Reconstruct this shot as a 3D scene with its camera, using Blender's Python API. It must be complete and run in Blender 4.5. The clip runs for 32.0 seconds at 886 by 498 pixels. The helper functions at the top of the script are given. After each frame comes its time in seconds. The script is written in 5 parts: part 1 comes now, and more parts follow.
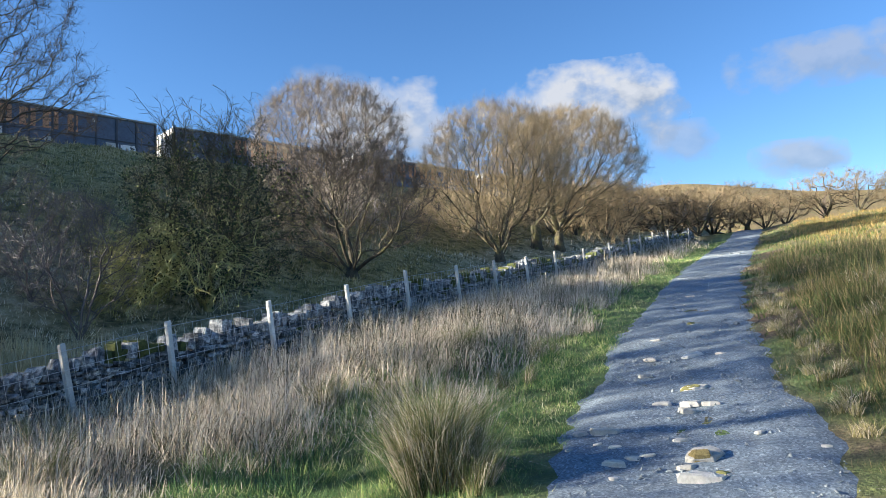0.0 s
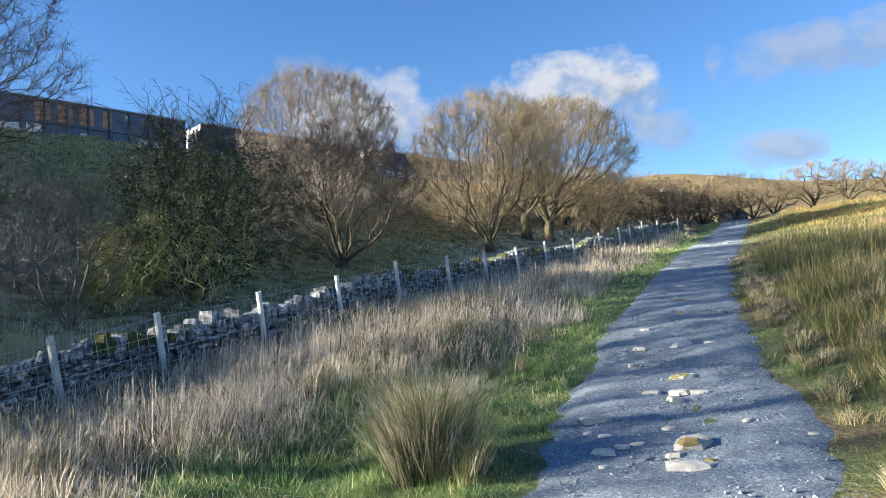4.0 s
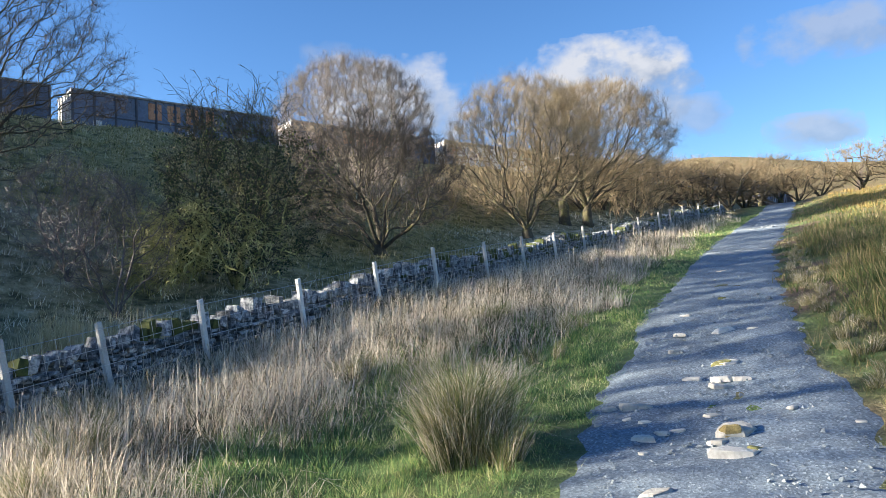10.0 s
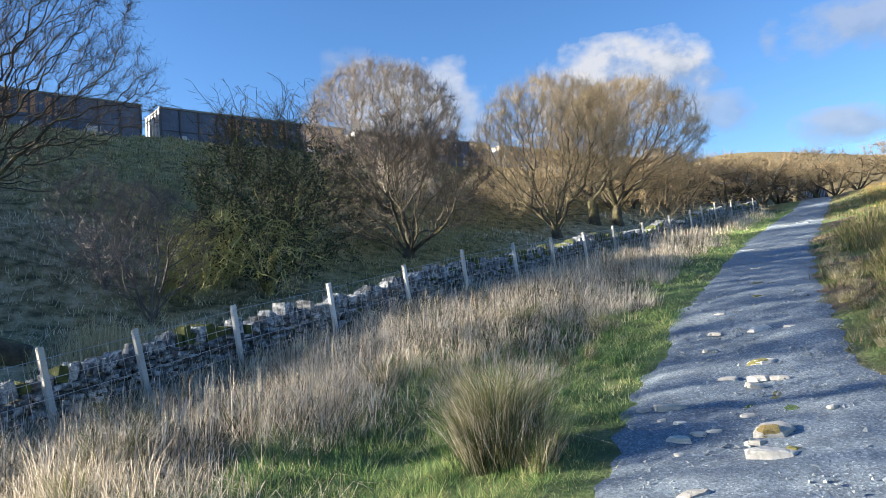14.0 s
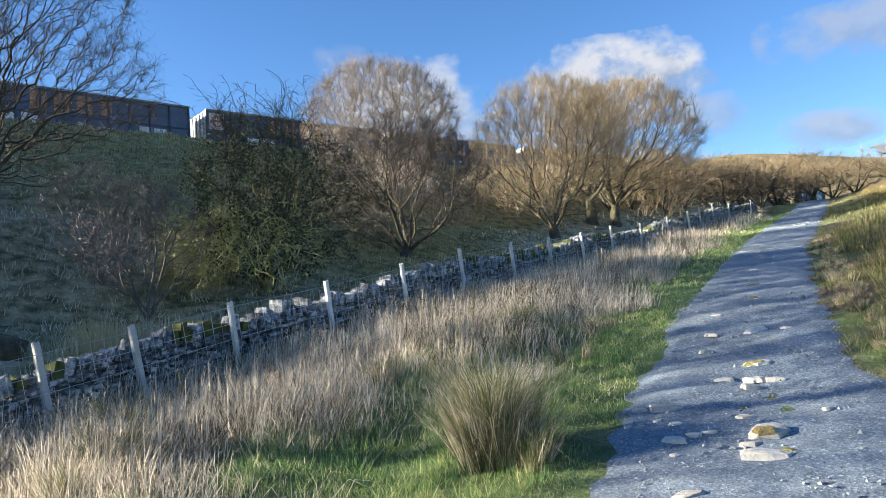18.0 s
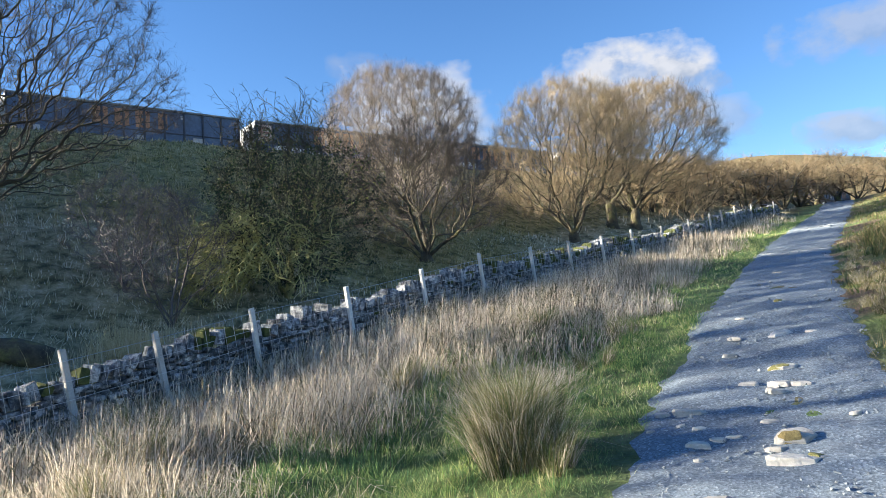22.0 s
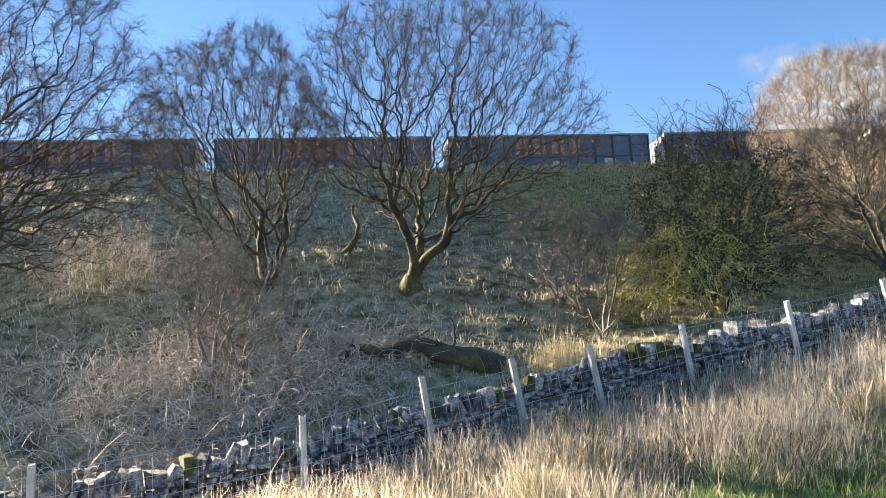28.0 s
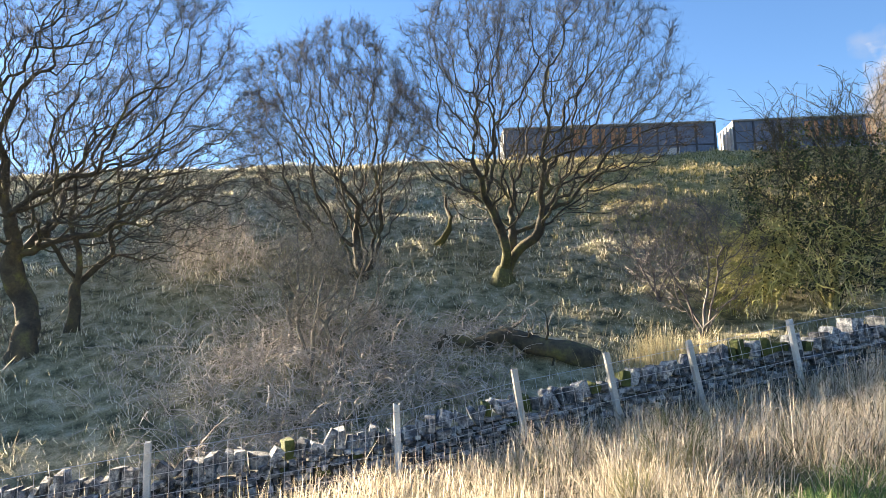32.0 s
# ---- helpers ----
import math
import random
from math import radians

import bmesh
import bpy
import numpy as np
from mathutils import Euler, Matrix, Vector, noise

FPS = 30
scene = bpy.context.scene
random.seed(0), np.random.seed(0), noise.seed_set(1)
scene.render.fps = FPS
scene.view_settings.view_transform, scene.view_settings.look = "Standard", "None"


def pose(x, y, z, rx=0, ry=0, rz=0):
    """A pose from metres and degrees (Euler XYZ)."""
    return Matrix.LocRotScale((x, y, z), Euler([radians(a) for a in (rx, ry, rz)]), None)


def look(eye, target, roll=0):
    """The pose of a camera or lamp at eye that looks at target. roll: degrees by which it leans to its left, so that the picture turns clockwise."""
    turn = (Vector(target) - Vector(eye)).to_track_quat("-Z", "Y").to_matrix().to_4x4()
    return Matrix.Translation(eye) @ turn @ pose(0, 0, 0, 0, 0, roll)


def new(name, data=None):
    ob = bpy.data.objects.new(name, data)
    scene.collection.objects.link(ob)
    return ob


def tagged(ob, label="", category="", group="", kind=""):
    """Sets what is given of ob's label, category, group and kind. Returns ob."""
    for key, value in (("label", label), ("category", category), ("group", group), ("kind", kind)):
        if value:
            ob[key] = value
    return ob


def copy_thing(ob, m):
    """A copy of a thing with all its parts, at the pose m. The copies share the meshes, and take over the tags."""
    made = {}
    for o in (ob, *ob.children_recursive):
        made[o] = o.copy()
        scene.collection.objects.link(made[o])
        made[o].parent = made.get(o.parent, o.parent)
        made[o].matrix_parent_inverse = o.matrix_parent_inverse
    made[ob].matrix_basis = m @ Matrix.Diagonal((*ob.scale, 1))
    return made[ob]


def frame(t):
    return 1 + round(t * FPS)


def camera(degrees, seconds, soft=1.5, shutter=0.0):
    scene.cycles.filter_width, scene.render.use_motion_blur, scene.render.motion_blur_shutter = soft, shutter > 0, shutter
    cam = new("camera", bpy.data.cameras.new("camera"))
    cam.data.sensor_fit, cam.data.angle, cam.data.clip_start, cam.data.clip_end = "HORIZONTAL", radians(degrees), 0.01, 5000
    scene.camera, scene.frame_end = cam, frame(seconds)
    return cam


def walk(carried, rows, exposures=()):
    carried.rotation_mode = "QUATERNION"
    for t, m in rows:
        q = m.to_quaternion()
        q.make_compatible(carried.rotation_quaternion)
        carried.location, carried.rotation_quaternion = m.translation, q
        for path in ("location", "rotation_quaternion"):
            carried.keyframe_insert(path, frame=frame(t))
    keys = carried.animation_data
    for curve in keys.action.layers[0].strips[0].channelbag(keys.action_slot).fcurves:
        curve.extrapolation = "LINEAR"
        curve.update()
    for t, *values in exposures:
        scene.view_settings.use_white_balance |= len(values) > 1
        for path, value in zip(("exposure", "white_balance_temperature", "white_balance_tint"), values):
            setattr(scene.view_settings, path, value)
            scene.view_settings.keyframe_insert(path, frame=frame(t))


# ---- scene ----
cam = camera(64.0, 32.0, soft=0.55)
PATH = [
    (0.0, pose(0, 0, 1.6, 95.71, 2.79, 0.28)),
    (0.5, pose(0, 0, 1.6, 95.32, 2.83, -0.38)),
    (1.0, pose(0, 0, 1.6, 95.16, 3.00, -0.65)),
    (1.5, pose(0, 0, 1.6, 95.15, 3.14, -0.63)),
    (2.0, pose(0, 0, 1.6, 95.19, 3.12, -0.65)),
    (2.5, pose(0, 0, 1.6, 95.22, 3.11, -0.71)),
    (4.5, pose(0, 0, 1.6, 94.65, 2.99, -0.35)),
    (5.0, pose(0, 0, 1.6, 94.36, 2.97, -0.19)),
    (5.5, pose(0, 0, 1.6, 94.12, 3.03, 0.02)),
    (6.0, pose(0, 0, 1.6, 93.91, 3.09, 0.19)),
    (6.5, pose(0, 0, 1.6, 93.75, 3.04, 0.37)),
    (7.0, pose(0, 0, 1.6, 93.57, 2.97, 0.54)),
    (7.5, pose(0, 0, 1.6, 93.47, 2.93, 0.76)),
    (8.0, pose(0, 0, 1.6, 93.48, 2.91, 1.04)),
    (8.5, pose(0, 0, 1.6, 93.52, 2.97, 1.47)),
    (9.0, pose(0, 0, 1.6, 93.63, 3.01, 1.90)),
    (9.5, pose(0, 0, 1.6, 93.77, 3.08, 2.27)),
    (10.0, pose(0, 0, 1.6, 93.95, 3.17, 2.53)),
    (10.5, pose(0, 0, 1.6, 94.15, 3.20, 2.74)),
    (11.0, pose(0, 0, 1.6, 94.29, 3.33, 3.04)),
    (11.5, pose(0, 0, 1.6, 94.35, 3.40, 3.37)),
    (12.0, pose(0, 0, 1.6, 94.35, 3.46, 3.69)),
    (12.5, pose(0, 0, 1.6, 94.35, 3.57, 4.03)),
    (13.0, pose(0, 0, 1.6, 94.33, 3.73, 4.38)),
    (13.5, pose(0, 0, 1.6, 94.29, 3.90, 4.72)),
    (14.0, pose(0, 0, 1.6, 94.29, 4.04, 4.96)),
    (14.5, pose(0, 0, 1.6, 94.29, 4.06, 4.99)),
    (16.5, pose(0, 0, 1.6, 94.55, 3.96, 4.17)),
    (17.0, pose(0, 0, 1.6, 94.48, 3.81, 4.35)),
    (17.5, pose(0, 0, 1.6, 94.35, 3.70, 4.59)),
    (18.0, pose(0, 0, 1.6, 94.17, 3.53, 4.73)),
    (18.5, pose(0, 0, 1.6, 93.98, 3.45, 4.79)),
    (19.0, pose(0, 0, 1.6, 93.91, 3.43, 4.85)),
    (19.5, pose(0, 0, 1.6, 93.97, 3.42, 4.94)),
    (20.0, pose(0, 0, 1.6, 94.18, 3.51, 5.16)),
    (20.5, pose(0, 0, 1.6, 94.43, 3.57, 5.49)),
    (21.0, pose(0, 0, 1.6, 94.61, 3.70, 5.85)),
    (21.5, pose(0, 0, 1.6, 94.67, 3.76, 6.09)),
    (22.0, pose(0, 0, 1.6, 94.68, 3.89, 6.34)),
    (22.5, pose(0, 0, 1.6, 94.73, 3.90, 6.86)),
    (23.0, pose(0, 0, 1.6, 94.86, 4.02, 7.95)),
    (23.5, pose(0, 0, 1.6, 95.14, 4.07, 9.87)),
    (24.0, pose(0, 0, 1.6, 95.50, 4.15, 12.60)),
    (24.5, pose(0, 0, 1.6, 95.89, 4.11, 16.24)),
    (25.0, pose(0, 0, 1.6, 96.30, 3.95, 20.41)),
    (25.5, pose(0, 0, 1.6, 96.64, 3.90, 24.91)),
    (26.0, pose(0, 0, 1.6, 96.97, 3.78, 29.21)),
    (26.5, pose(0, 0, 1.6, 97.26, 3.54, 32.90)),
    (28.5, pose(0, 0, 1.6, 98.00, 2.54, 41.36)),
    (29.0, pose(0, 0, 1.6, 98.03, 2.38, 42.48)),
    (29.5, pose(0, 0, 1.6, 97.99, 2.31, 43.36)),
    (30.0, pose(0, 0, 1.6, 97.89, 2.18, 44.04)),
    (30.5, pose(0, 0, 1.6, 97.76, 2.10, 44.64)),
    (31.0, pose(0, 0, 1.6, 97.64, 1.99, 45.29)),
    (31.5, pose(0, 0, 1.6, 97.56, 1.83, 46.14)),
    (32.0, pose(0, 0, 1.6, 97.52, 1.69, 47.35)),
]
walk(cam, PATH, [(0.0, 2.36, 6550, 9), (8.0, 2.40, 6600, 10), (22.0, 2.48, 6650, 10), (26.5, 2.84, 7550, 11), (29.0, 2.85, 7800, 12), (32.0, 2.85, 7850, 12)])

# ---- world and sun ----
SUN_AZ, SUN_EL = radians(-99.0), radians(15.9)
world = bpy.data.worlds.new("sky")
scene.world = world
world.use_nodes = True
wn = world.node_tree
sky = wn.nodes.new("ShaderNodeTexSky")
sky.sky_type, sky.sun_disc = "NISHITA", False
sky.sun_elevation, sky.sun_rotation = SUN_EL, SUN_AZ
sky.air_density, sky.dust_density, sky.ozone_density = 0.85, 0.05, 3.0
deep = wn.nodes.new("ShaderNodeHueSaturation")
deep.inputs["Hue"].default_value, deep.inputs["Saturation"].default_value = 0.506, 1.16
wn.links.new(sky.outputs[0], deep.inputs["Color"])
wn.links.new(deep.outputs[0], wn.nodes["Background"].inputs[0])
wn.nodes["Background"].inputs[1].default_value = 0.05
to_sun = Vector((math.sin(SUN_AZ) * math.cos(SUN_EL), math.cos(SUN_AZ) * math.cos(SUN_EL), math.sin(SUN_EL)))
sun = new("sun", bpy.data.lights.new("sun", "SUN"))
sun.data.energy, sun.data.angle, sun.data.color = 5.0, radians(0.55), (1.0, 0.90, 0.75)
sun.matrix_world = look(to_sun * 60, (0, 0, 0))

# ---- materials ----
def nodes_of(m):
    m.use_nodes = True
    nt = m.node_tree
    return nt, nt.nodes["Principled BSDF"], nt.nodes["Material Output"]


def ramp(nt, fac, stops):
    r = nt.nodes.new("ShaderNodeValToRGB")
    el = r.color_ramp.elements
    while len(el) < len(stops):
        el.new(0.5)
    for e, (p, c) in zip(el, stops):
        e.position, e.color = p, (*c, 1)
    nt.links.new(fac, r.inputs[0])
    return r.outputs[0]


def noise_tex(nt, scale, detail=4.0, rough=0.6, coords=None, stretch=None):
    n = nt.nodes.new("ShaderNodeTexNoise")
    n.inputs["Scale"].default_value, n.inputs["Detail"].default_value, n.inputs["Roughness"].default_value = scale, detail, rough
    if coords is None:
        coords = nt.nodes.new("ShaderNodeNewGeometry").outputs["Position"]
    if stretch:
        mp = nt.nodes.new("ShaderNodeMapping")
        mp.inputs["Scale"].default_value = stretch
        nt.links.new(coords, mp.inputs[0])
        coords = mp.outputs[0]
    nt.links.new(coords, n.inputs["Vector"])
    return n.outputs["Fac"]


def mixed(nt, fac, a, b, kind="MIX"):
    m = nt.nodes.new("ShaderNodeMix")
    m.data_type, m.blend_type = "RGBA", kind
    for sock, val in ((m.inputs["Factor"], fac), (m.inputs["A"], a), (m.inputs["B"], b)):
        if isinstance(val, (int, float)):
            sock.default_value = val
        elif isinstance(val, tuple):
            sock.default_value = (*val, 1)
        else:
            nt.links.new(val, sock)
    return m.outputs["Result"]


def bumped(nt, bsdf, height, strength, dist=0.02):
    b = nt.nodes.new("ShaderNodeBump")
    b.inputs["Strength"].default_value, b.inputs["Distance"].default_value = strength, dist
    nt.links.new(height, b.inputs["Height"])
    nt.links.new(b.outputs[0], bsdf.inputs["Normal"])


def surface(name, coarse, fine, coarse_scale, fine_scale, rough=0.85, bump=0.4, dist=0.02, metal=0.0, spread=0.35, local=False):
    """Colour from two noises: a coarse ramp, multiplied by a fine one; bump from the fine one."""
    m = bpy.data.materials.new(name)
    nt, bsdf, _ = nodes_of(m)
    co = nt.nodes.new("ShaderNodeTexCoord").outputs["Object"] if local else None
    a, b = noise_tex(nt, coarse_scale, 5, 0.6, co), noise_tex(nt, fine_scale, 6, 0.65, co)
    col = mixed(nt, 1.0, ramp(nt, a, coarse), ramp(nt, b, fine), "MULTIPLY")
    if spread:
        rnd = nt.nodes.new("ShaderNodeObjectInfo").outputs["Random"]
        col = mixed(nt, 1.0, col, ramp(nt, rnd, [(0, (1 - spread,) * 3), (1, (1, 1, 1))]), "MULTIPLY")
    nt.links.new(col, bsdf.inputs["Base Color"])
    bsdf.inputs["Roughness"].default_value, bsdf.inputs["Metallic"].default_value = rough, metal
    bumped(nt, bsdf, b, bump, dist)
    return m


def blade_mat(name, stops, through_light=0.35, rough=0.6, tufts=0.7, wide=0.62):
    """Grass, rush or leaf: each blade picks its own colour; patches vary over a few metres; light passes through."""
    m = bpy.data.materials.new(name)
    nt, bsdf, out = nodes_of(m)
    rnd = nt.nodes.new("ShaderNodeNewGeometry").outputs["Random Per Island"]
    patch = noise_tex(nt, 0.7, 3)
    mix = nt.nodes.new("ShaderNodeMath")
    mix.operation = "MULTIPLY_ADD"
    nt.links.new(rnd, mix.inputs[0])
    mix.inputs[1].default_value = wide
    fine = nt.nodes.new("ShaderNodeMath")
    fine.operation = "MULTIPLY_ADD"
    nt.links.new(noise_tex(nt, 5.0, 2), fine.inputs[0])
    fine.inputs[1].default_value, fine.inputs[2].default_value = tufts, 0.03 - 0.5 * tufts
    both = nt.nodes.new("ShaderNodeMath")
    both.operation = "ADD"
    sub = nt.nodes.new("ShaderNodeMath")
    sub.operation = "MULTIPLY_ADD"
    nt.links.new(patch, sub.inputs[0])
    sub.inputs[1].default_value, sub.inputs[2].default_value = 1.1, -0.45 - 0.5 * (wide - 0.62)
    nt.links.new(sub.outputs[0], both.inputs[0])
    nt.links.new(fine.outputs[0], both.inputs[1])
    nt.links.new(both.outputs[0], mix.inputs[2])
    col = ramp(nt, mix.outputs[0], stops)
    nt.links.new(col, bsdf.inputs["Base Color"])
    bsdf.inputs["Roughness"].default_value = rough
    bsdf.inputs["Specular IOR Level"].default_value = 0.3
    tr = nt.nodes.new("ShaderNodeBsdfTranslucent")
    nt.links.new(col, tr.inputs[0])
    sh = nt.nodes.new("ShaderNodeMixShader")
    sh.inputs[0].default_value = through_light
    nt.links.new(bsdf.outputs[0], sh.inputs[1])
    nt.links.new(tr.outputs[0], sh.inputs[2])
    nt.links.new(sh.outputs[0], out.inputs[0])
    return m


GREY2 = [(0.3, (0.55, 0.55, 0.55)), (0.7, (1, 1, 1))]
M_STONE = surface("limestone", [(0.36, (0.09, 0.105, 0.125)), (0.48, (0.28, 0.305, 0.335)), (0.57, (0.62, 0.65, 0.66))], [(0.32, (0.36, 0.37, 0.39)), (0.6, (1, 1, 1))], 8.0, 34, 0.9, 0.9, 0.04, spread=0.62)
# near-black, so that the gaps between wall stones are painted as shade
M_CORESHADE = surface("wall_core_shade", [(0.3, (0.05, 0.05, 0.05)), (0.7, (0.10, 0.10, 0.095))], GREY2, 4, 30, 0.95, spread=0)
M_MOSS = surface("moss", [(0.3, (0.055, 0.075, 0.018)), (0.7, (0.17, 0.195, 0.05))], GREY2, 8, 60, 0.95, 0.9)
M_TUSSMOSS = surface("dry_moss", [(0.3, (0.25, 0.19, 0.07)), (0.7, (0.48, 0.38, 0.16))], GREY2, 8, 60, 0.95, 0.9)
M_CAP = surface("olive_moss", [(0.3, (0.20, 0.20, 0.06)), (0.7, (0.42, 0.40, 0.16))], GREY2, 8, 60, 0.95, 0.9)
M_PALE = surface("pale_limestone", [(0.3, (0.50, 0.49, 0.45)), (0.7, (0.76, 0.745, 0.70))], [(0.3, (0.75, 0.73, 0.69)), (0.7, (1, 1, 1))], 6, 40, 0.85, 0.5)
M_GRAVEL = surface("loose_gravel", [(0.3, (0.16, 0.20, 0.23)), (0.7, (0.44, 0.50, 0.54))], GREY2, 5, 60, 0.85, 0.4)
M_POST = surface("weathered_softwood", [(0.3, (0.60, 0.59, 0.56)), (0.7, (0.82, 0.80, 0.76))], [(0.3, (0.75, 0.75, 0.75)), (0.7, (1, 1, 1))], 5, 50, 0.85, 0.5)
M_WIRE = surface("galvanised_wire", [(0.3, (0.55, 0.56, 0.56)), (0.7, (0.75, 0.75, 0.75))], GREY2, 4, 30, 0.5, 0.1, metal=0.2, spread=0)
M_BARK = surface("grey_brown_bark", [(0.35, (0.05, 0.044, 0.034)), (0.54, (0.105, 0.093, 0.066)), (0.70, (0.20, 0.20, 0.075))], GREY2, 2.2, 18, 0.95, 0.9, 0.03)
M_TWIG = surface("brown_twigs", [(0.35, (0.28, 0.225, 0.175)), (0.65, (0.52, 0.435, 0.34))], GREY2, 1.2, 9, 0.8, 0.2)
M_TWIGG = surface("golden_twigs", [(0.35, (0.26, 0.195, 0.115)), (0.65, (0.48, 0.385, 0.235))], GREY2, 1.2, 9, 0.8, 0.2)
M_TWIGF = surface("far_brown_twigs", [(0.35, (0.19, 0.14, 0.08)), (0.65, (0.36, 0.28, 0.165))], GREY2, 1.2, 9, 0.8, 0.2)
M_TWIGD = surface("dark_twigs", [(0.35, (0.044, 0.038, 0.033)), (0.65, (0.105, 0.088, 0.075))], GREY2, 1.5, 9, 0.8, 0.2)
M_TWIGP = surface("purple_grey_twigs", [(0.35, (0.11, 0.095, 0.09)), (0.65, (0.25, 0.22, 0.21))], GREY2, 1.5, 9, 0.6, 0.2)
M_TWIGH = surface("hawthorn_twigs", [(0.35, (0.03, 0.028, 0.02)), (0.65, (0.10, 0.095, 0.05))], GREY2, 2.5, 9, 0.85, 0.2)
M_GBARK = surface("golden_bark", [(0.35, (0.07, 0.06, 0.045)), (0.54, (0.15, 0.13, 0.085)), (0.70, (0.28, 0.265, 0.11))], GREY2, 2.2, 18, 0.95, 0.9, 0.03)
M_LBARK = surface("lichened_bark", [(0.35, (0.10, 0.09, 0.05)), (0.50, (0.26, 0.25, 0.11)), (0.70, (0.50, 0.48, 0.20))], GREY2, 3.5, 18, 0.95, 0.9, 0.03)
M_TWIGS = surface("grey_stems", [(0.35, (0.16, 0.145, 0.12)), (0.65, (0.36, 0.34, 0.29))], GREY2, 1.5, 12, 0.85, 0.2)
# lichen colour, brightened to paint sunlight on the hawthorn's low twigs
M_LICHENSUN = surface("sunlit_lichen_twigs", [(0.35, (0.44, 0.43, 0.14)), (0.65, (0.82, 0.78, 0.33))], GREY2, 1.5, 9, 0.9, 0.2)
M_BRAMBLE = surface("bramble_stems", [(0.35, (0.42, 0.355, 0.30)), (0.65, (0.90, 0.83, 0.75))], [(0.3, (0.45, 0.42, 0.40)), (0.62, (1, 1, 1))], 1.5, 9, 0.75, 0.2)
M_RUSH = blade_mat("dry_rushes", [(0.0, (0.05, 0.06, 0.03)), (0.14, (0.15, 0.135, 0.085)), (0.36, (0.47, 0.40, 0.295)), (0.75, (0.86, 0.765, 0.635))], 0.45, tufts=0.9, wide=1.0)
M_TUFT = blade_mat("olive_rushes", [(0.0, (0.06, 0.11, 0.04)), (0.4, (0.17, 0.19, 0.075)), (0.75, (0.38, 0.33, 0.17)), (1.0, (0.70, 0.62, 0.42))], 0.5)
M_GRASS = blade_mat("green_grass", [(0.0, (0.045, 0.115, 0.055)), (0.30, (0.13, 0.25, 0.09)), (0.58, (0.33, 0.43, 0.15)), (0.82, (0.62, 0.60, 0.30)), (1.0, (0.80, 0.73, 0.50))], 0.5, tufts=1.6)
M_TUSSOCK = blade_mat("tan_grass", [(0.0, (0.06, 0.09, 0.03)), (0.35, (0.12, 0.12, 0.05)), (0.7, (0.26, 0.21, 0.105)), (1.0, (0.48, 0.395, 0.24))], tufts=1.1)
M_CUSHION = blade_mat("cushion_grass", [(0.0, (0.13, 0.14, 0.05)), (0.35, (0.30, 0.28, 0.12)), (0.7, (0.52, 0.45, 0.25)), (1.0, (0.74, 0.66, 0.44))], tufts=0.5)
M_HILL = blade_mat("slope_grass", [(0.0, (0.035, 0.07, 0.025)), (0.4, (0.08, 0.13, 0.04)), (0.75, (0.19, 0.22, 0.075)), (1.0, (0.34, 0.29, 0.15))], tufts=1.1)
M_BANK = blade_mat("bank_grass", [(0.0, (0.05, 0.065, 0.02)), (0.25, (0.22, 0.195, 0.065)), (0.45, (0.40, 0.34, 0.155)), (0.68, (0.54, 0.455, 0.26)), (1.0, (0.66, 0.58, 0.40))], tufts=1.4)
M_SLOPERUSH = blade_mat("slope_rushes", [(0.0, (0.04, 0.07, 0.022)), (0.35, (0.11, 0.125, 0.045)), (0.65, (0.25, 0.20, 0.10)), (1.0, (0.50, 0.40, 0.24))], tufts=1.2)
M_MOORGRASS = blade_mat("moor_grass", [(0.0, (0.11, 0.115, 0.035)), (0.4, (0.26, 0.19, 0.065)), (0.75, (0.42, 0.28, 0.10)), (1.0, (0.56, 0.42, 0.20))])
M_DEADSUN = blade_mat("dead_and_sunlit_grass", [(0.0, (0.09, 0.10, 0.05)), (0.25, (0.29, 0.285, 0.17)), (0.45, (0.55, 0.515, 0.36)), (0.68, (0.77, 0.725, 0.56)), (1.0, (0.88, 0.84, 0.72))], tufts=1.2, wide=0.9)
M_REED = blade_mat("straw_reeds", [(0.0, (0.32, 0.27, 0.14)), (0.5, (0.52, 0.45, 0.27)), (1.0, (0.72, 0.64, 0.44))])
M_STALK = blade_mat("dead_stalks", [(0.0, (0.22, 0.19, 0.13)), (0.6, (0.45, 0.40, 0.30)), (1.0, (0.72, 0.67, 0.55))])
M_LEAF = blade_mat("small_dark_leaves", [(0.0, (0.010, 0.022, 0.008)), (0.5, (0.022, 0.042, 0.014)), (0.8, (0.07, 0.10, 0.03)), (1.0, (0.30, 0.33, 0.10))], 0.2, tufts=1.0, wide=0.9)
M_BLUE = surface("faded_blue_paint", [(0.3, (0.07, 0.115, 0.20)), (0.6, (0.10, 0.16, 0.275)), (0.75, (0.19, 0.235, 0.31))], GREY2, 0.9, 7, 0.55, 0.1)
M_DARKSTEEL = surface("dark_steel", [(0.3, (0.02, 0.02, 0.022)), (0.7, (0.06, 0.055, 0.05))], GREY2, 2, 14, 0.7, 0.2, spread=0)
M_RIB = surface("dark_blue_paint", [(0.3, (0.022, 0.03, 0.05)), (0.7, (0.05, 0.065, 0.10))], GREY2, 2, 14, 0.6, 0.1, spread=0)
# pale grey that paints the light caught along the wagons' top edge
M_LITRIM = surface("highlit_rim", [(0.3, (0.18, 0.19, 0.20)), (0.7, (0.36, 0.36, 0.36))], GREY2, 2, 14, 0.6, 0.1, spread=0)
M_END = surface("pale_grey_paint", [(0.3, (0.42, 0.43, 0.44)), (0.7, (0.66, 0.67, 0.68))], GREY2, 2, 12, 0.6, 0.1, spread=0)
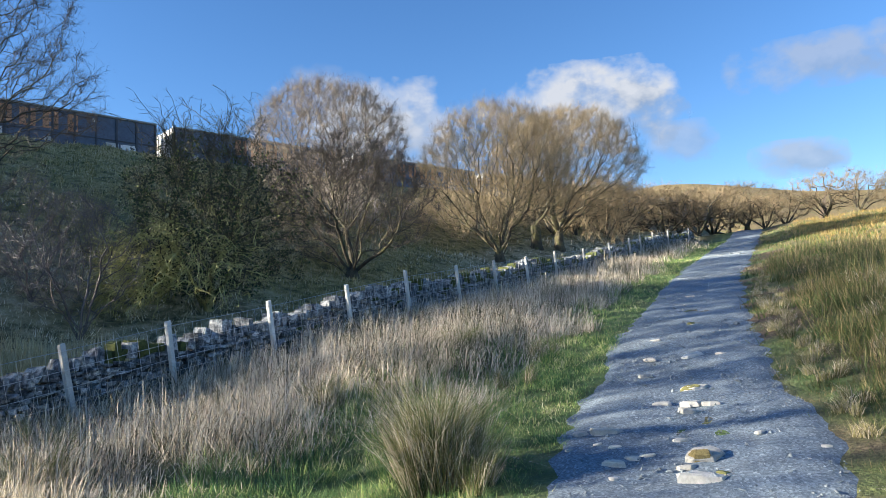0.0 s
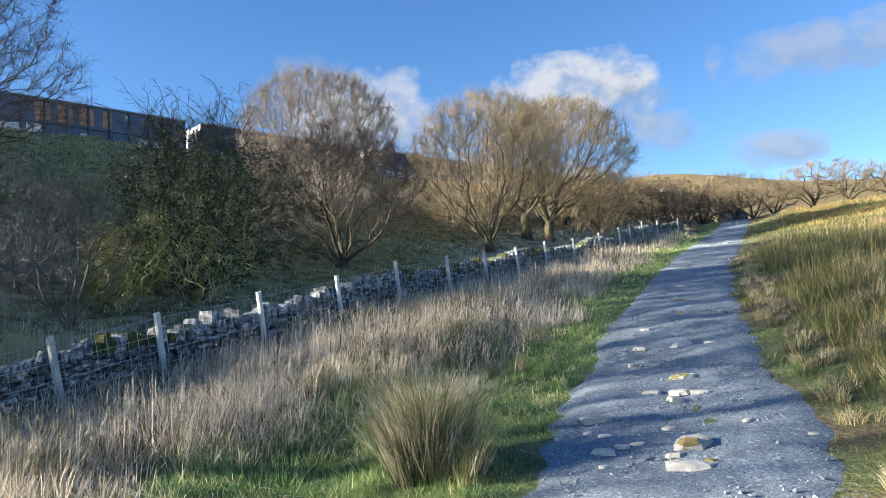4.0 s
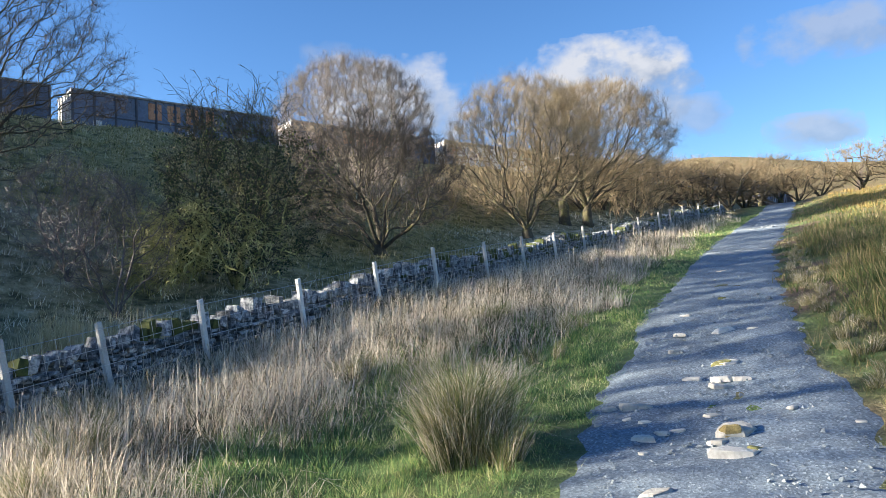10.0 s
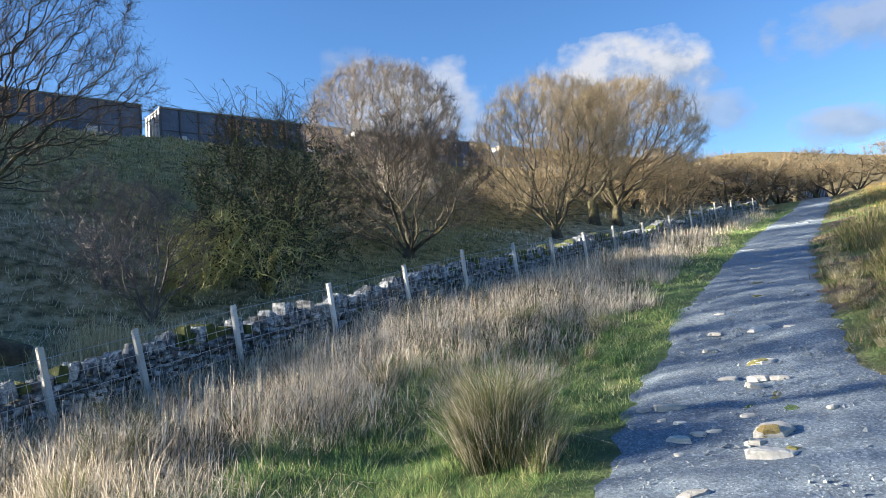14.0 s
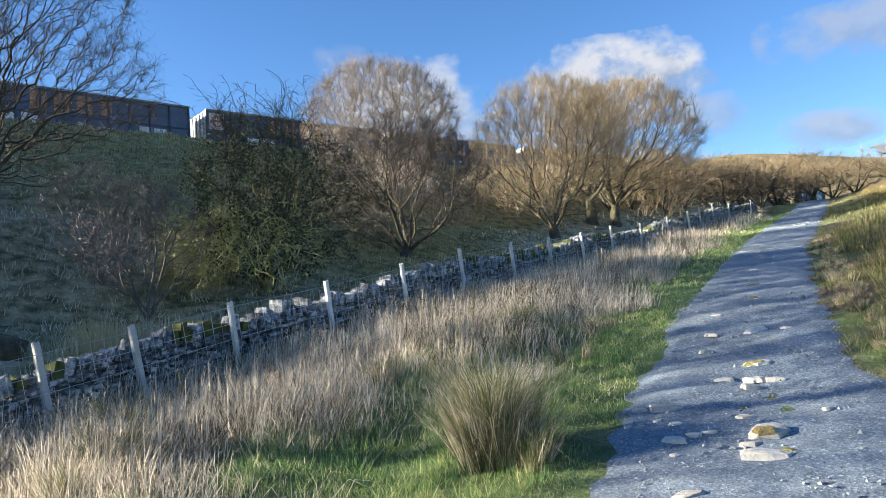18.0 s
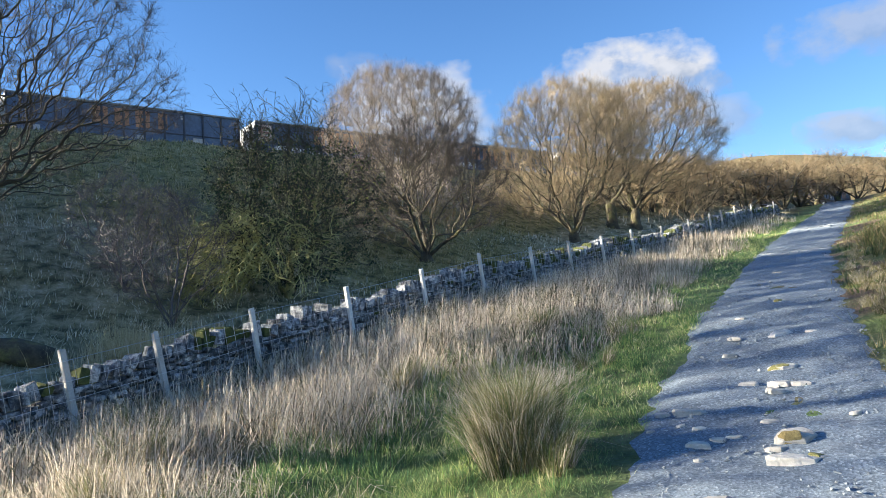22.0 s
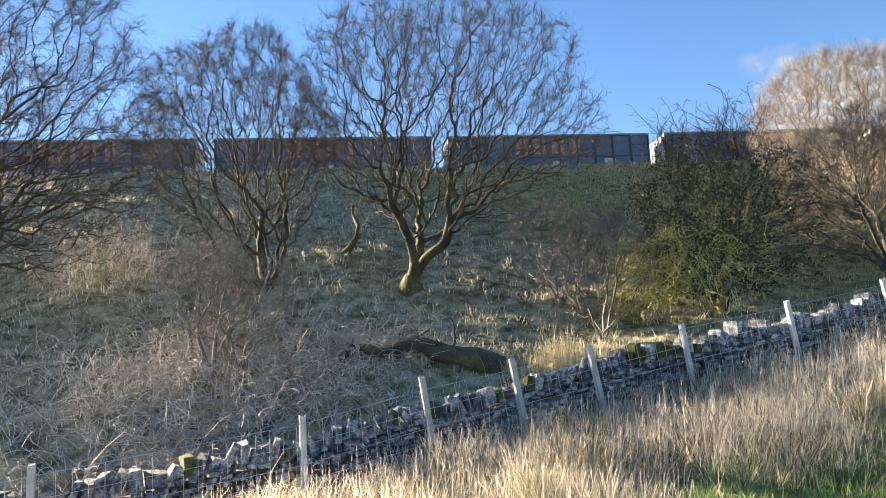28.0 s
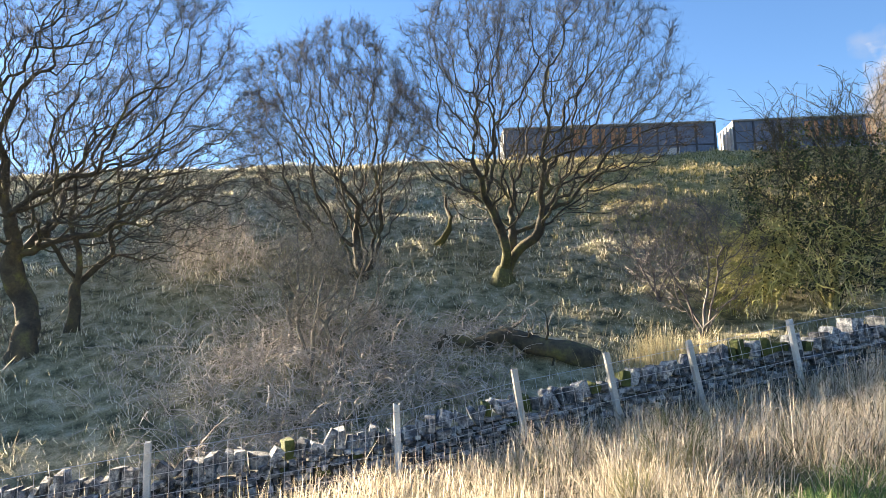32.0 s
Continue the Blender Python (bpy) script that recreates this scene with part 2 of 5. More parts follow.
M_ORANGE = surface("faded_orange_paint", [(0.3, (0.34, 0.16, 0.085)), (0.7, (0.58, 0.32, 0.19))], GREY2, 3, 16, 0.7, 0.1, spread=0)
M_RED = surface("faded_red_paint", [(0.3, (0.40, 0.16, 0.14)), (0.7, (0.58, 0.26, 0.22))], GREY2, 3, 16, 0.7, 0.1, spread=0)
M_PINK = surface("dirty_white_panel", [(0.3, (0.55, 0.44, 0.42)), (0.7, (0.80, 0.68, 0.65))], GREY2, 3, 16, 0.7, 0.1, spread=0)
M_SPRAY = surface("spray_paint", [(0.40, (0.10, 0.07, 0.13)), (0.44, (0.66, 0.68, 0.72)), (0.54, (0.78, 0.80, 0.80)), (0.555, (0.05, 0.06, 0.10)), (0.585, (0.05, 0.06, 0.10)), (0.60, (0.62, 0.64, 0.66))], [(0.3, (0.8, 0.8, 0.8)), (0.7, (1, 1, 1))], 1.3, 6, 0.6, 0.1, spread=0)
M_TEAL = surface("teal_spray_paint", [(0.3, (0.04, 0.20, 0.19)), (0.5, (0.08, 0.36, 0.32)), (0.7, (0.30, 0.46, 0.44))], [(0.3, (0.7, 0.7, 0.7)), (0.7, (1, 1, 1))], 2.0, 8, 0.6, 0.1, spread=0)
M_BALLAST = surface("track_ballast", [(0.3, (0.14, 0.13, 0.12)), (0.7, (0.30, 0.28, 0.26))], GREY2, 3, 30, 0.9, 0.6, spread=0)
M_RAIL = surface("rusty_rail", [(0.3, (0.12, 0.06, 0.035)), (0.7, (0.25, 0.13, 0.08))], GREY2, 3, 20, 0.6, 0.2, spread=0)


def ground_mat():
    m = bpy.data.materials.new("turf")
    nt, bsdf, _ = nodes_of(m)
    big, mid, fine = noise_tex(nt, 0.25, 5), noise_tex(nt, 2.2, 5), noise_tex(nt, 24, 6)
    green = ramp(nt, mid, [(0.3, (0.05, 0.11, 0.035)), (0.55, (0.13, 0.22, 0.06)), (0.75, (0.30, 0.32, 0.12))])
    tan = ramp(nt, mid, [(0.3, (0.06, 0.065, 0.025)), (0.55, (0.155, 0.135, 0.058)), (0.75, (0.31, 0.25, 0.12))])
    bank = ramp(nt, mid, [(0.34, (0.08, 0.08, 0.022)), (0.46, (0.24, 0.215, 0.07)), (0.56, (0.40, 0.335, 0.14)), (0.70, (0.56, 0.46, 0.25))])
    # dead litter, and the pale colour that paints sun on the far strip
    litter_sun = ramp(nt, mid, [(0.34, (0.10, 0.10, 0.05)), (0.46, (0.30, 0.28, 0.16)), (0.57, (0.50, 0.45, 0.29)), (0.70, (0.70, 0.63, 0.47))])
    moor = ramp(nt, big, [(0.3, (0.12, 0.105, 0.04)), (0.5, (0.21, 0.155, 0.065)), (0.7, (0.12, 0.13, 0.04))])
    col = tan
    earth = ramp(nt, fine, [(0.3, (0.09, 0.06, 0.04)), (0.7, (0.25, 0.175, 0.115))])
    for zone, other in (("green", green), ("bank", bank), ("litter_sun", litter_sun), ("moor", moor), ("earth", earth)):
        at = nt.nodes.new("ShaderNodeAttribute")
        at.attribute_name = zone
        col = mixed(nt, at.outputs["Fac"], col, other)
    col = mixed(nt, 1.0, col, ramp(nt, fine, GREY2), "MULTIPLY")
    nt.links.new(col, bsdf.inputs["Base Color"])
    bsdf.inputs["Roughness"].default_value = 0.95
    lumps = nt.nodes.new("ShaderNodeMath")
    lumps.operation = "MULTIPLY_ADD"
    nt.links.new(noise_tex(nt, 4.5, 5), lumps.inputs[0])
    lumps.inputs[1].default_value = 2.5
    nt.links.new(fine, lumps.inputs[2])
    bumped(nt, bsdf, lumps.outputs[0], 0.9, 0.07)
    return m


def path_mat():
    m = bpy.data.materials.new("path_gravel")
    nt, bsdf, _ = nodes_of(m)
    pos = nt.nodes.new("ShaderNodeNewGeometry").outputs["Position"]
    v = nt.nodes.new("ShaderNodeTexVoronoi")
    v.inputs["Scale"].default_value = 55
    nt.links.new(pos, v.inputs["Vector"])
    chips = ramp(nt, v.outputs["Color"], [(0.15, (0.11, 0.142, 0.172)), (0.5, (0.168, 0.214, 0.256)), (0.8, (0.245, 0.305, 0.355)), (0.95, (0.42, 0.48, 0.52))])
    v2 = nt.nodes.new("ShaderNodeTexVoronoi")
    v2.inputs["Scale"].default_value = 24
    nt.links.new(pos, v2.inputs["Vector"])
    chips = mixed(nt, 1.0, chips, ramp(nt, v2.outputs["Color"], [(0.2, (0.8, 0.82, 0.84)), (0.6, (1, 1, 1)), (0.93, (1, 1, 1)), (0.95, (1.4, 1.4, 1.38))]), "MULTIPLY")
    wide = ramp(nt, noise_tex(nt, 0.9, 5), [(0.35, (0.75, 0.76, 0.78)), (0.6, (1, 1, 1))])
    dirt = noise_tex(nt, 1.7, 6, 0.7)
    col = mixed(nt, 1.0, chips, wide, "MULTIPLY")
    col = mixed(nt, ramp(nt, dirt, [(0.55, (0, 0, 0)), (0.75, (0.5, 0.5, 0.5))]), col, (0.135, 0.14, 0.145))
    nt.links.new(col, bsdf.inputs["Base Color"])
    bsdf.inputs["Roughness"].default_value = 0.8
    h = nt.nodes.new("ShaderNodeMath")
    h.operation = "ADD"
    nt.links.new(v.outputs["Distance"], h.inputs[0])
    nt.links.new(noise_tex(nt, 60, 4), h.inputs[1])
    bumped(nt, bsdf, h.outputs[0], 0.35, 0.009)
    return m


def foot_moss_bark():
    """Bark with moss on the lowest metre."""
    m = M_BARK.copy()
    nt, bsdf, _ = nodes_of(m)
    old = bsdf.inputs["Base Color"].links[0].from_socket
    sep = nt.nodes.new("ShaderNodeSeparateXYZ")
    nt.links.new(nt.nodes.new("ShaderNodeTexCoord").outputs["Object"], sep.inputs[0])
    ad = nt.nodes.new("ShaderNodeMath")
    ad.operation = "MULTIPLY_ADD"
    nt.links.new(noise_tex(nt, 3.0, 5), ad.inputs[0])
    ad.inputs[1].default_value = -1.5
    nt.links.new(sep.outputs["Z"], ad.inputs[2])
    fac = ramp(nt, ad.outputs[0], [(0.0, (0.55, 0.55, 0.55)), (0.4, (0, 0, 0))])
    moss = ramp(nt, noise_tex(nt, 14, 4), [(0.3, (0.06, 0.065, 0.02)), (0.7, (0.17, 0.17, 0.05))])
    nt.links.new(mixed(nt, fac, old, moss), bsdf.inputs["Base Color"])
    return m


M_MBARK = foot_moss_bark()
M_GROUND, M_PATH = ground_mat(), path_mat()

# ---- helpers for meshes ----
def link_mesh(name, verts, faces, material, parent=None, label="", smooth=False):
    me = bpy.data.meshes.new(name)
    me.from_pydata(verts, [], faces)
    me.materials.append(material)
    if smooth:
        me.polygons.foreach_set("use_smooth", np.ones(len(me.polygons), bool))
    me.update()
    ob = new(name, me)
    if parent:
        ob.parent = parent
    return tagged(ob, label)


def part(name, bm, material, parent, label=""):
    me = bpy.data.meshes.new(name)
    bm.to_mesh(me)
    bm.free()
    me.materials.append(material)
    ob = new(name, me)
    ob.parent = parent
    return tagged(ob, label)


def empty(name, label, category, group="", at=None, kind=""):
    ob = new(name)
    if at is not None:
        ob.matrix_basis = at
    return tagged(ob, label, category, group, kind)


def box(bm, cx, cy, cz, sx, sy, sz, bevel=0.0):
    r = bmesh.ops.create_cube(bm, size=1.0, matrix=Matrix.LocRotScale((cx, cy, cz), None, (sx, sy, sz)))
    if bevel:
        es = list({e for v in r["verts"] for e in v.link_edges})
        bmesh.ops.bevel(bm, geom=es, offset=bevel, segments=1, affect="EDGES")
    return bm


def bar(bm, a, b, r0, r1=None, sides=6):
    a, b = Vector(a), Vector(b)
    m = Matrix.Translation((a + b) / 2) @ (b - a).to_track_quat("Z", "Y").to_matrix().to_4x4()
    bmesh.ops.create_cone(bm, cap_ends=True, segments=sides, radius1=r0, radius2=r0 if r1 is None else r1, depth=(b - a).length, matrix=m)
    return bm


def unit(v):
    return v / np.maximum(np.linalg.norm(v, axis=-1, keepdims=True), 1e-9)


def tubes(P, R, sides=3):
    """Vertices and quads of tubes along P (B, K, 3) with radii R (B, K)."""
    B, K, _ = P.shape
    T = np.empty_like(P)
    T[:, 1:-1], T[:, 0], T[:, -1] = P[:, 2:] - P[:, :-2], P[:, 1] - P[:, 0], P[:, -1] - P[:, -2]
    T = unit(T)
    ref = np.where(np.abs(T[:, :1, 2:3]) > 0.8, np.array([[[1.0, 0.1, 0]]]), np.array([[[0.1, 0, 1.0]]]))
    U = unit(np.cross(T, np.broadcast_to(ref, T.shape)))
    V = np.cross(T, U)
    ang = np.arange(sides) * 2 * np.pi / sides
    ring = U[:, :, None] * np.cos(ang)[:, None] + V[:, :, None] * np.sin(ang)[:, None]
    verts = (P[:, :, None] + ring * R[:, :, None, None]).reshape(-1, 3)
    idx = np.arange(B * K * sides).reshape(B, K, sides)
    nxt = np.roll(idx, -1, 2)
    quads = np.stack([idx[:, :-1], nxt[:, :-1], nxt[:, 1:], idx[:, 1:]], -1).reshape(-1, 4)
    return verts, quads


def spikes(P, R):
    """Vertices and triangles of tapering twiglets along P (B, 2, 3)."""
    B = len(P)
    t = unit(P[:, 1] - P[:, 0])
    u = unit(np.cross(t, np.where(np.abs(t[:, 2:3]) > 0.8, [[1.0, 0.1, 0]], [[0.1, 0, 1.0]])))
    w = np.cross(t, u)
    ang = np.arange(3) * 2 * np.pi / 3
    ring = P[:, :1] + (u[:, None] * np.cos(ang)[None, :, None] + w[:, None] * np.sin(ang)[None, :, None]) * R[:, :1, None]
    V = np.concatenate([ring, P[:, 1:2]], 1).reshape(-1, 3)
    F = (np.array([[0, 1, 3], [1, 2, 3], [2, 0, 3]])[None] + 4 * np.arange(B)[:, None, None]).reshape(-1, 3)
    return V, F


def joined(groups):
    vs, fs, n = [], [], 0
    for v, f in groups:
        vs.append(v)
        fs.append(f + n)
        n += len(v)
    return np.concatenate(vs), np.concatenate(fs)


def blades(base, length, width, lean_az, lean, rng, curl=0.5, short=False):
    """Thin blades of two quads, or of one where short: base (N, 3), the rest (N,)."""
    n = len(base)
    d = np.stack([np.sin(lean_az), np.cos(lean_az), np.zeros(n)], 1)
    face = rng.uniform(0, np.pi, n)
    side = np.stack([np.cos(face), np.sin(face), np.zeros(n)], 1) * (width / 2)[:, None]
    up = np.array([0, 0, 1.0])
    mid = base + up * (length * 0.55)[:, None] + d * (length * lean * 0.4)[:, None]
    tip = base + up * (length * (1 - curl * lean * 0.5))[:, None] + d * (length * lean)[:, None]
    if short:
        v = np.stack([base - side, base + side, tip + side * 0.15, tip - side * 0.15], 1).reshape(-1, 3)
        return v, np.arange(4 * n).reshape(-1, 4)
    v = np.stack([base - side, base + side, mid - side * 0.8, mid + side * 0.8, tip - side * 0.15, tip + side * 0.15], 1).reshape(-1, 3)
    i = np.arange(n)[:, None] * 6
    f = np.concatenate([i + [0, 1, 3, 2], i + [2, 3, 5, 4]], 0)
    return v, f


# ---- the lie of the land: s runs up the hill along the wall, n to the wall's side ----
C30, S30 = math.cos(radians(30)), 0.5


def sn_of(x, y):
    return S30 * x + C30 * y, -C30 * x + S30 * y


def xy_of(s, n):
    return S30 * s - C30 * n, C30 * s + S30 * n


PS = [-60, -10, 0, 5.65, 11.4, 23.15, 32.1, 49.6, 62, 80, 120]
PN = [-8, -1.6, -0.35, 1.01, 2.25, 3.9, 4.43, 6.0, 7.0, 8.0, 9.0]
PZ = [-5, -1.0, 0, 0.25, 1.12, 2.5, 3.8, 5.8, 7.6, 9.0, 10.5]
WS = [-60, -20, -1.56, 1.43, 3.05, 5.67, 7.36, 9.55, 14.12, 18.93, 23.93, 30.6, 33.9, 38.6, 42.3, 48.5, 60, 80, 120]
WZ = [-8, -3.0, -0.65, -0.33, -0.02, 0.36, 0.64, 0.93, 1.6, 2.12, 2.68, 3.42, 3.88, 4.62, 5.04, 5.6, 7.4, 9, 10.5]
WALL_N, RAIL_Z = 9.6, 11.4

# the railway: heading along its length q, joined up into points
TQ = np.arange(-420, 460, 1.0)
TH = np.radians(np.interp(TQ, [5, 55, 75, 150], [43, 50, 50, 12]))
TX, TY = np.cumsum(np.sin(TH)), np.cumsum(np.cos(TH))
TX, TY = TX - TX[420] - 32.4, TY - TY[420] + 30.25
TS, TN = sn_of(TX, TY)


def track_at(q):
    return np.interp(q, TQ, TX), np.interp(q, TQ, TY), np.interp(q, TQ, TH)


def wobble(x, y, size, seed):
    """Smooth roll of the ground, about -1 to 1."""
    r = np.random.default_rng(seed)
    z = 0
    for k in range(6):
        a, p, f = r.uniform(0, 2 * np.pi), r.uniform(0, 2 * np.pi), 2 * np.pi / size * r.uniform(0.6, 1.7)
        z = z + np.sin((x * np.cos(a) + y * np.sin(a)) * f + p)
    return z / 3


def smooth(a, b, x):
    t = np.clip((x - a) / (b - a), 0, 1)
    return t * t * (3 - 2 * t)


FAR_AZ = [-180, -100, -60, -10, 4, 12, 18, 25, 32, 45, 70, 110, 180]
FAR_TAN = [-0.04, 0.0, 0.02, 0.03, 0.10, 0.152, 0.163, 0.150, 0.129, 0.115, 0.08, 0.0, -0.04]


def land(x, y):
    x, y = np.asarray(x, float), np.asarray(y, float)
    s, n = sn_of(x, y)
    zp, pn, zw = np.interp(s, PS, PZ), np.interp(s, PS, PN), np.interp(s, WS, WZ)
    r = np.clip(pn - 1.0 - n, 0, None)
    zr = zp + 0.05 * np.clip(r, 0, 12) + 0.25 * (1 - np.exp(-r / 1.5))
    f = np.clip((n - pn - 1.3) / np.maximum(WALL_N - pn - 1.3, 0.5), 0, 1)
    zm = zp + (zw - zp) * f**1.3
    nt = np.interp(s, TS, TN)
    edge, toe = nt - 4.0, 12.3
    g = np.clip((n - toe) / np.maximum(edge - toe, 4), 0, 1)
    g = g - 0.012 * np.sin(g * np.pi * 2)
    zb = zw - 0.15 + (np.maximum(RAIL_Z + 0.75, zw) - zw + 0.15) * g
    z = np.where(n < pn - 1.0, zr, np.where(n < WALL_N, zm, zb))
    z = np.where(n > edge, np.minimum(z - 0.85 * np.clip(n - edge, 0, 1), RAIL_Z + 0.75), z)
    offpath = smooth(1.2, 2.5, np.abs(n - pn - 0.15))
    z = z + offpath * (0.05 * wobble(x, y, 1.7, 3) + 0.10 * wobble(x, y, 6, 4)) * np.where(np.abs(n - nt) < 4, 0, 1)
    z = z + smooth(13, 17, n) * smooth(0, -5, n - edge) * (0.08 * wobble(x, y, 2.6, 8) + 0.07 * wobble(x, y, 9, 9) + 0.025 * np.sin(2 * np.pi * (n / 1.7 + 0.5 * wobble(x, y, 7, 10))))
    dist, az = np.hypot(x, y), np.degrees(np.arctan2(x, y))
    far = 1.6 + np.interp(az, FAR_AZ, FAR_TAN) * np.minimum(dist, 470) + 3.0 * wobble(x, y, 160, 5)
    k = smooth(110, 400, dist)
    z = z * (1 - k) + far * k
    return np.where((np.abs(n - nt) < 4) & (dist < 480), np.minimum(z, RAIL_Z - 0.1), z)


def on_land(x, y, dz=0.0):
    return np.stack([x, y, land(x, y) + dz], -1)


def build_ground():
    ss = np.concatenate([[-3500, -1800, -900, -500, -300, -200, -140], np.arange(-100, -15, 3.0), np.arange(-15, 60, 0.45), np.arange(60, 140, 2.0), [150, 170, 200, 240, 290, 340, 400, 450, 500, 650, 900, 1400, 2200, 3500]])
    ns = np.concatenate([[-3500, -1800, -900, -500, -300, -200, -140, -100, -75], np.arange(-60, -12, 2.5), np.arange(-12, 14, 0.35), np.arange(14, 36, 0.5), np.arange(36, 62, 0.9), [64, 68, 75, 90, 120, 160, 220, 300, 400, 500, 700, 1200, 2200, 3500]])
    S, N = np.meshgrid(ss, ns, indexing="ij")
    X, Y = xy_of(S, N)
    pn = np.interp(S, PS, PN)
    V = np.stack([X, Y, land(X, Y)], -1).reshape(-1, 3)
    idx = np.arange(S.size).reshape(S.shape)
    F = np.stack([idx[:-1, :-1], idx[:-1, 1:], idx[1:, 1:], idx[1:, :-1]], -1).reshape(-1, 4)[:, ::-1]
    ob = link_mesh("ground", V, F, M_GROUND, smooth=True)
    tagged(ob, "rough grass hillside rising to a railway embankment and distant moor", "ground", kind="structure")
    strip = smooth(2.9, 1.6, np.abs(N - pn - 0.15) - 2.6 * smooth(10, 7, S) * (N > pn)) * (0.75 + 0.25 * wobble(X, Y, 3, 6))
    # the second term, past s 24, paints sunlight on the ground behind the wall
    zones = {"green": np.clip(strip, 0, 1), "bank": smooth(9.4, 10.5, N) * smooth(120, 80, S), "litter_sun": smooth(9.4, 10.5, N) * np.clip(smooth(17, 9, S + 2 * wobble(X, Y, 6, 33) + 0.25 * (N - 14)) + smooth(24, 29, S) * smooth(17.5, 14.5, N), 0, 1), "earth": smooth(1.9, 1.1, np.abs(N - pn + 0.7)) * smooth(-0.35, 0.35, wobble(X, Y, 2.2, 29)) * (N < pn), "moor": smooth(60, 75, S) + smooth(-3.0, -6.0, N - pn)}
    for name, val in zones.items():
        at = ob.data.attributes.new(name, "FLOAT", "POINT")
        at.data.foreach_set("value", np.clip(val, 0, 1).astype(np.float32).ravel())


def build_path():
    ss = np.arange(-30, 62, 0.16)
    us = np.linspace(-1, 1, 25)
    S, U = np.meshgrid(ss, us, indexing="ij")
    pn = np.interp(S, PS, PN)
    ragged = 0.045 * wobble(S, U * 0, 0.9, 21) + 0.08 * wobble(S, U * 0, 3.1, 22)
    half = np.where(U > 0, 1.32 + 0.27 * smooth(13, 5, S), 1.05 + 0.10 * smooth(13, 5, S)) + np.where(U > 0, ragged, 0.9 * ragged + 0.08 * wobble(S, U * 0, 1.4, 23))
    N = pn + U * half
    X, Y = xy_of(S, N)
    Z = land(X, Y) + 0.035 - 0.10 * np.abs(U) ** 8 + 0.012 * wobble(X, Y, 0.5, 24) + 0.02 * wobble(X, Y, 1.6, 25) * (1 - np.abs(U) ** 4)
    idx = np.arange(S.size).reshape(S.shape)
    F = np.stack([idx[:-1, :-1], idx[:-1, 1:], idx[1:, 1:], idx[1:, :-1]], -1).reshape(-1, 4)[:, ::-1]
    ob = link_mesh("footpath", np.stack([X, Y, Z], -1).reshape(-1, 3), F, M_PATH, smooth=True)
    tagged(ob, "grey crushed-stone footpath climbing the hill", "path", kind="structure")


build_ground()
build_path()


# ---- dry stone wall and fence ----
def stone_mesh(rng, lx, ly, lz, jag=0.14):
    """An irregular block: eight loose corners and six raised face centres, 24 triangles."""
    c = np.array([[x, y, z] for x in (-1, 1) for y in (-1, 1) for z in (-1, 1)], float)
    c = c * (1 - rng.uniform(0.02, jag * 2.2, (8, 3)))
    fcs = [(0, 1, 3, 2), (4, 6, 7, 5), (0, 4, 5, 1), (2, 3, 7, 6), (0, 2, 6, 4), (1, 5, 7, 3)]
    mids = np.array([c[list(f)].mean(0) * rng.uniform(1.0, 1.15) + rng.normal(0, jag * 0.4, 3) for f in fcs])
    v = np.concatenate([c, mids]) * np.array([lx, ly, lz]) / 2
    t = [(a, b, 8 + k) for k, f in enumerate(fcs) for a, b in zip(f, f[1:] + f[:1])]
    return v, np.array(t)


def wall_top(s):
    return 0.69 + 0.05 * wobble(np.asarray(s, float), 0.0, 2.3, 31) + 0.05 * wobble(np.asarray(s, float), 0.0, 7.0, 32)


def wall_frame(s):
    x, y = xy_of(s, WALL_N)
    return x, y, float(np.interp(s, WS, WZ))


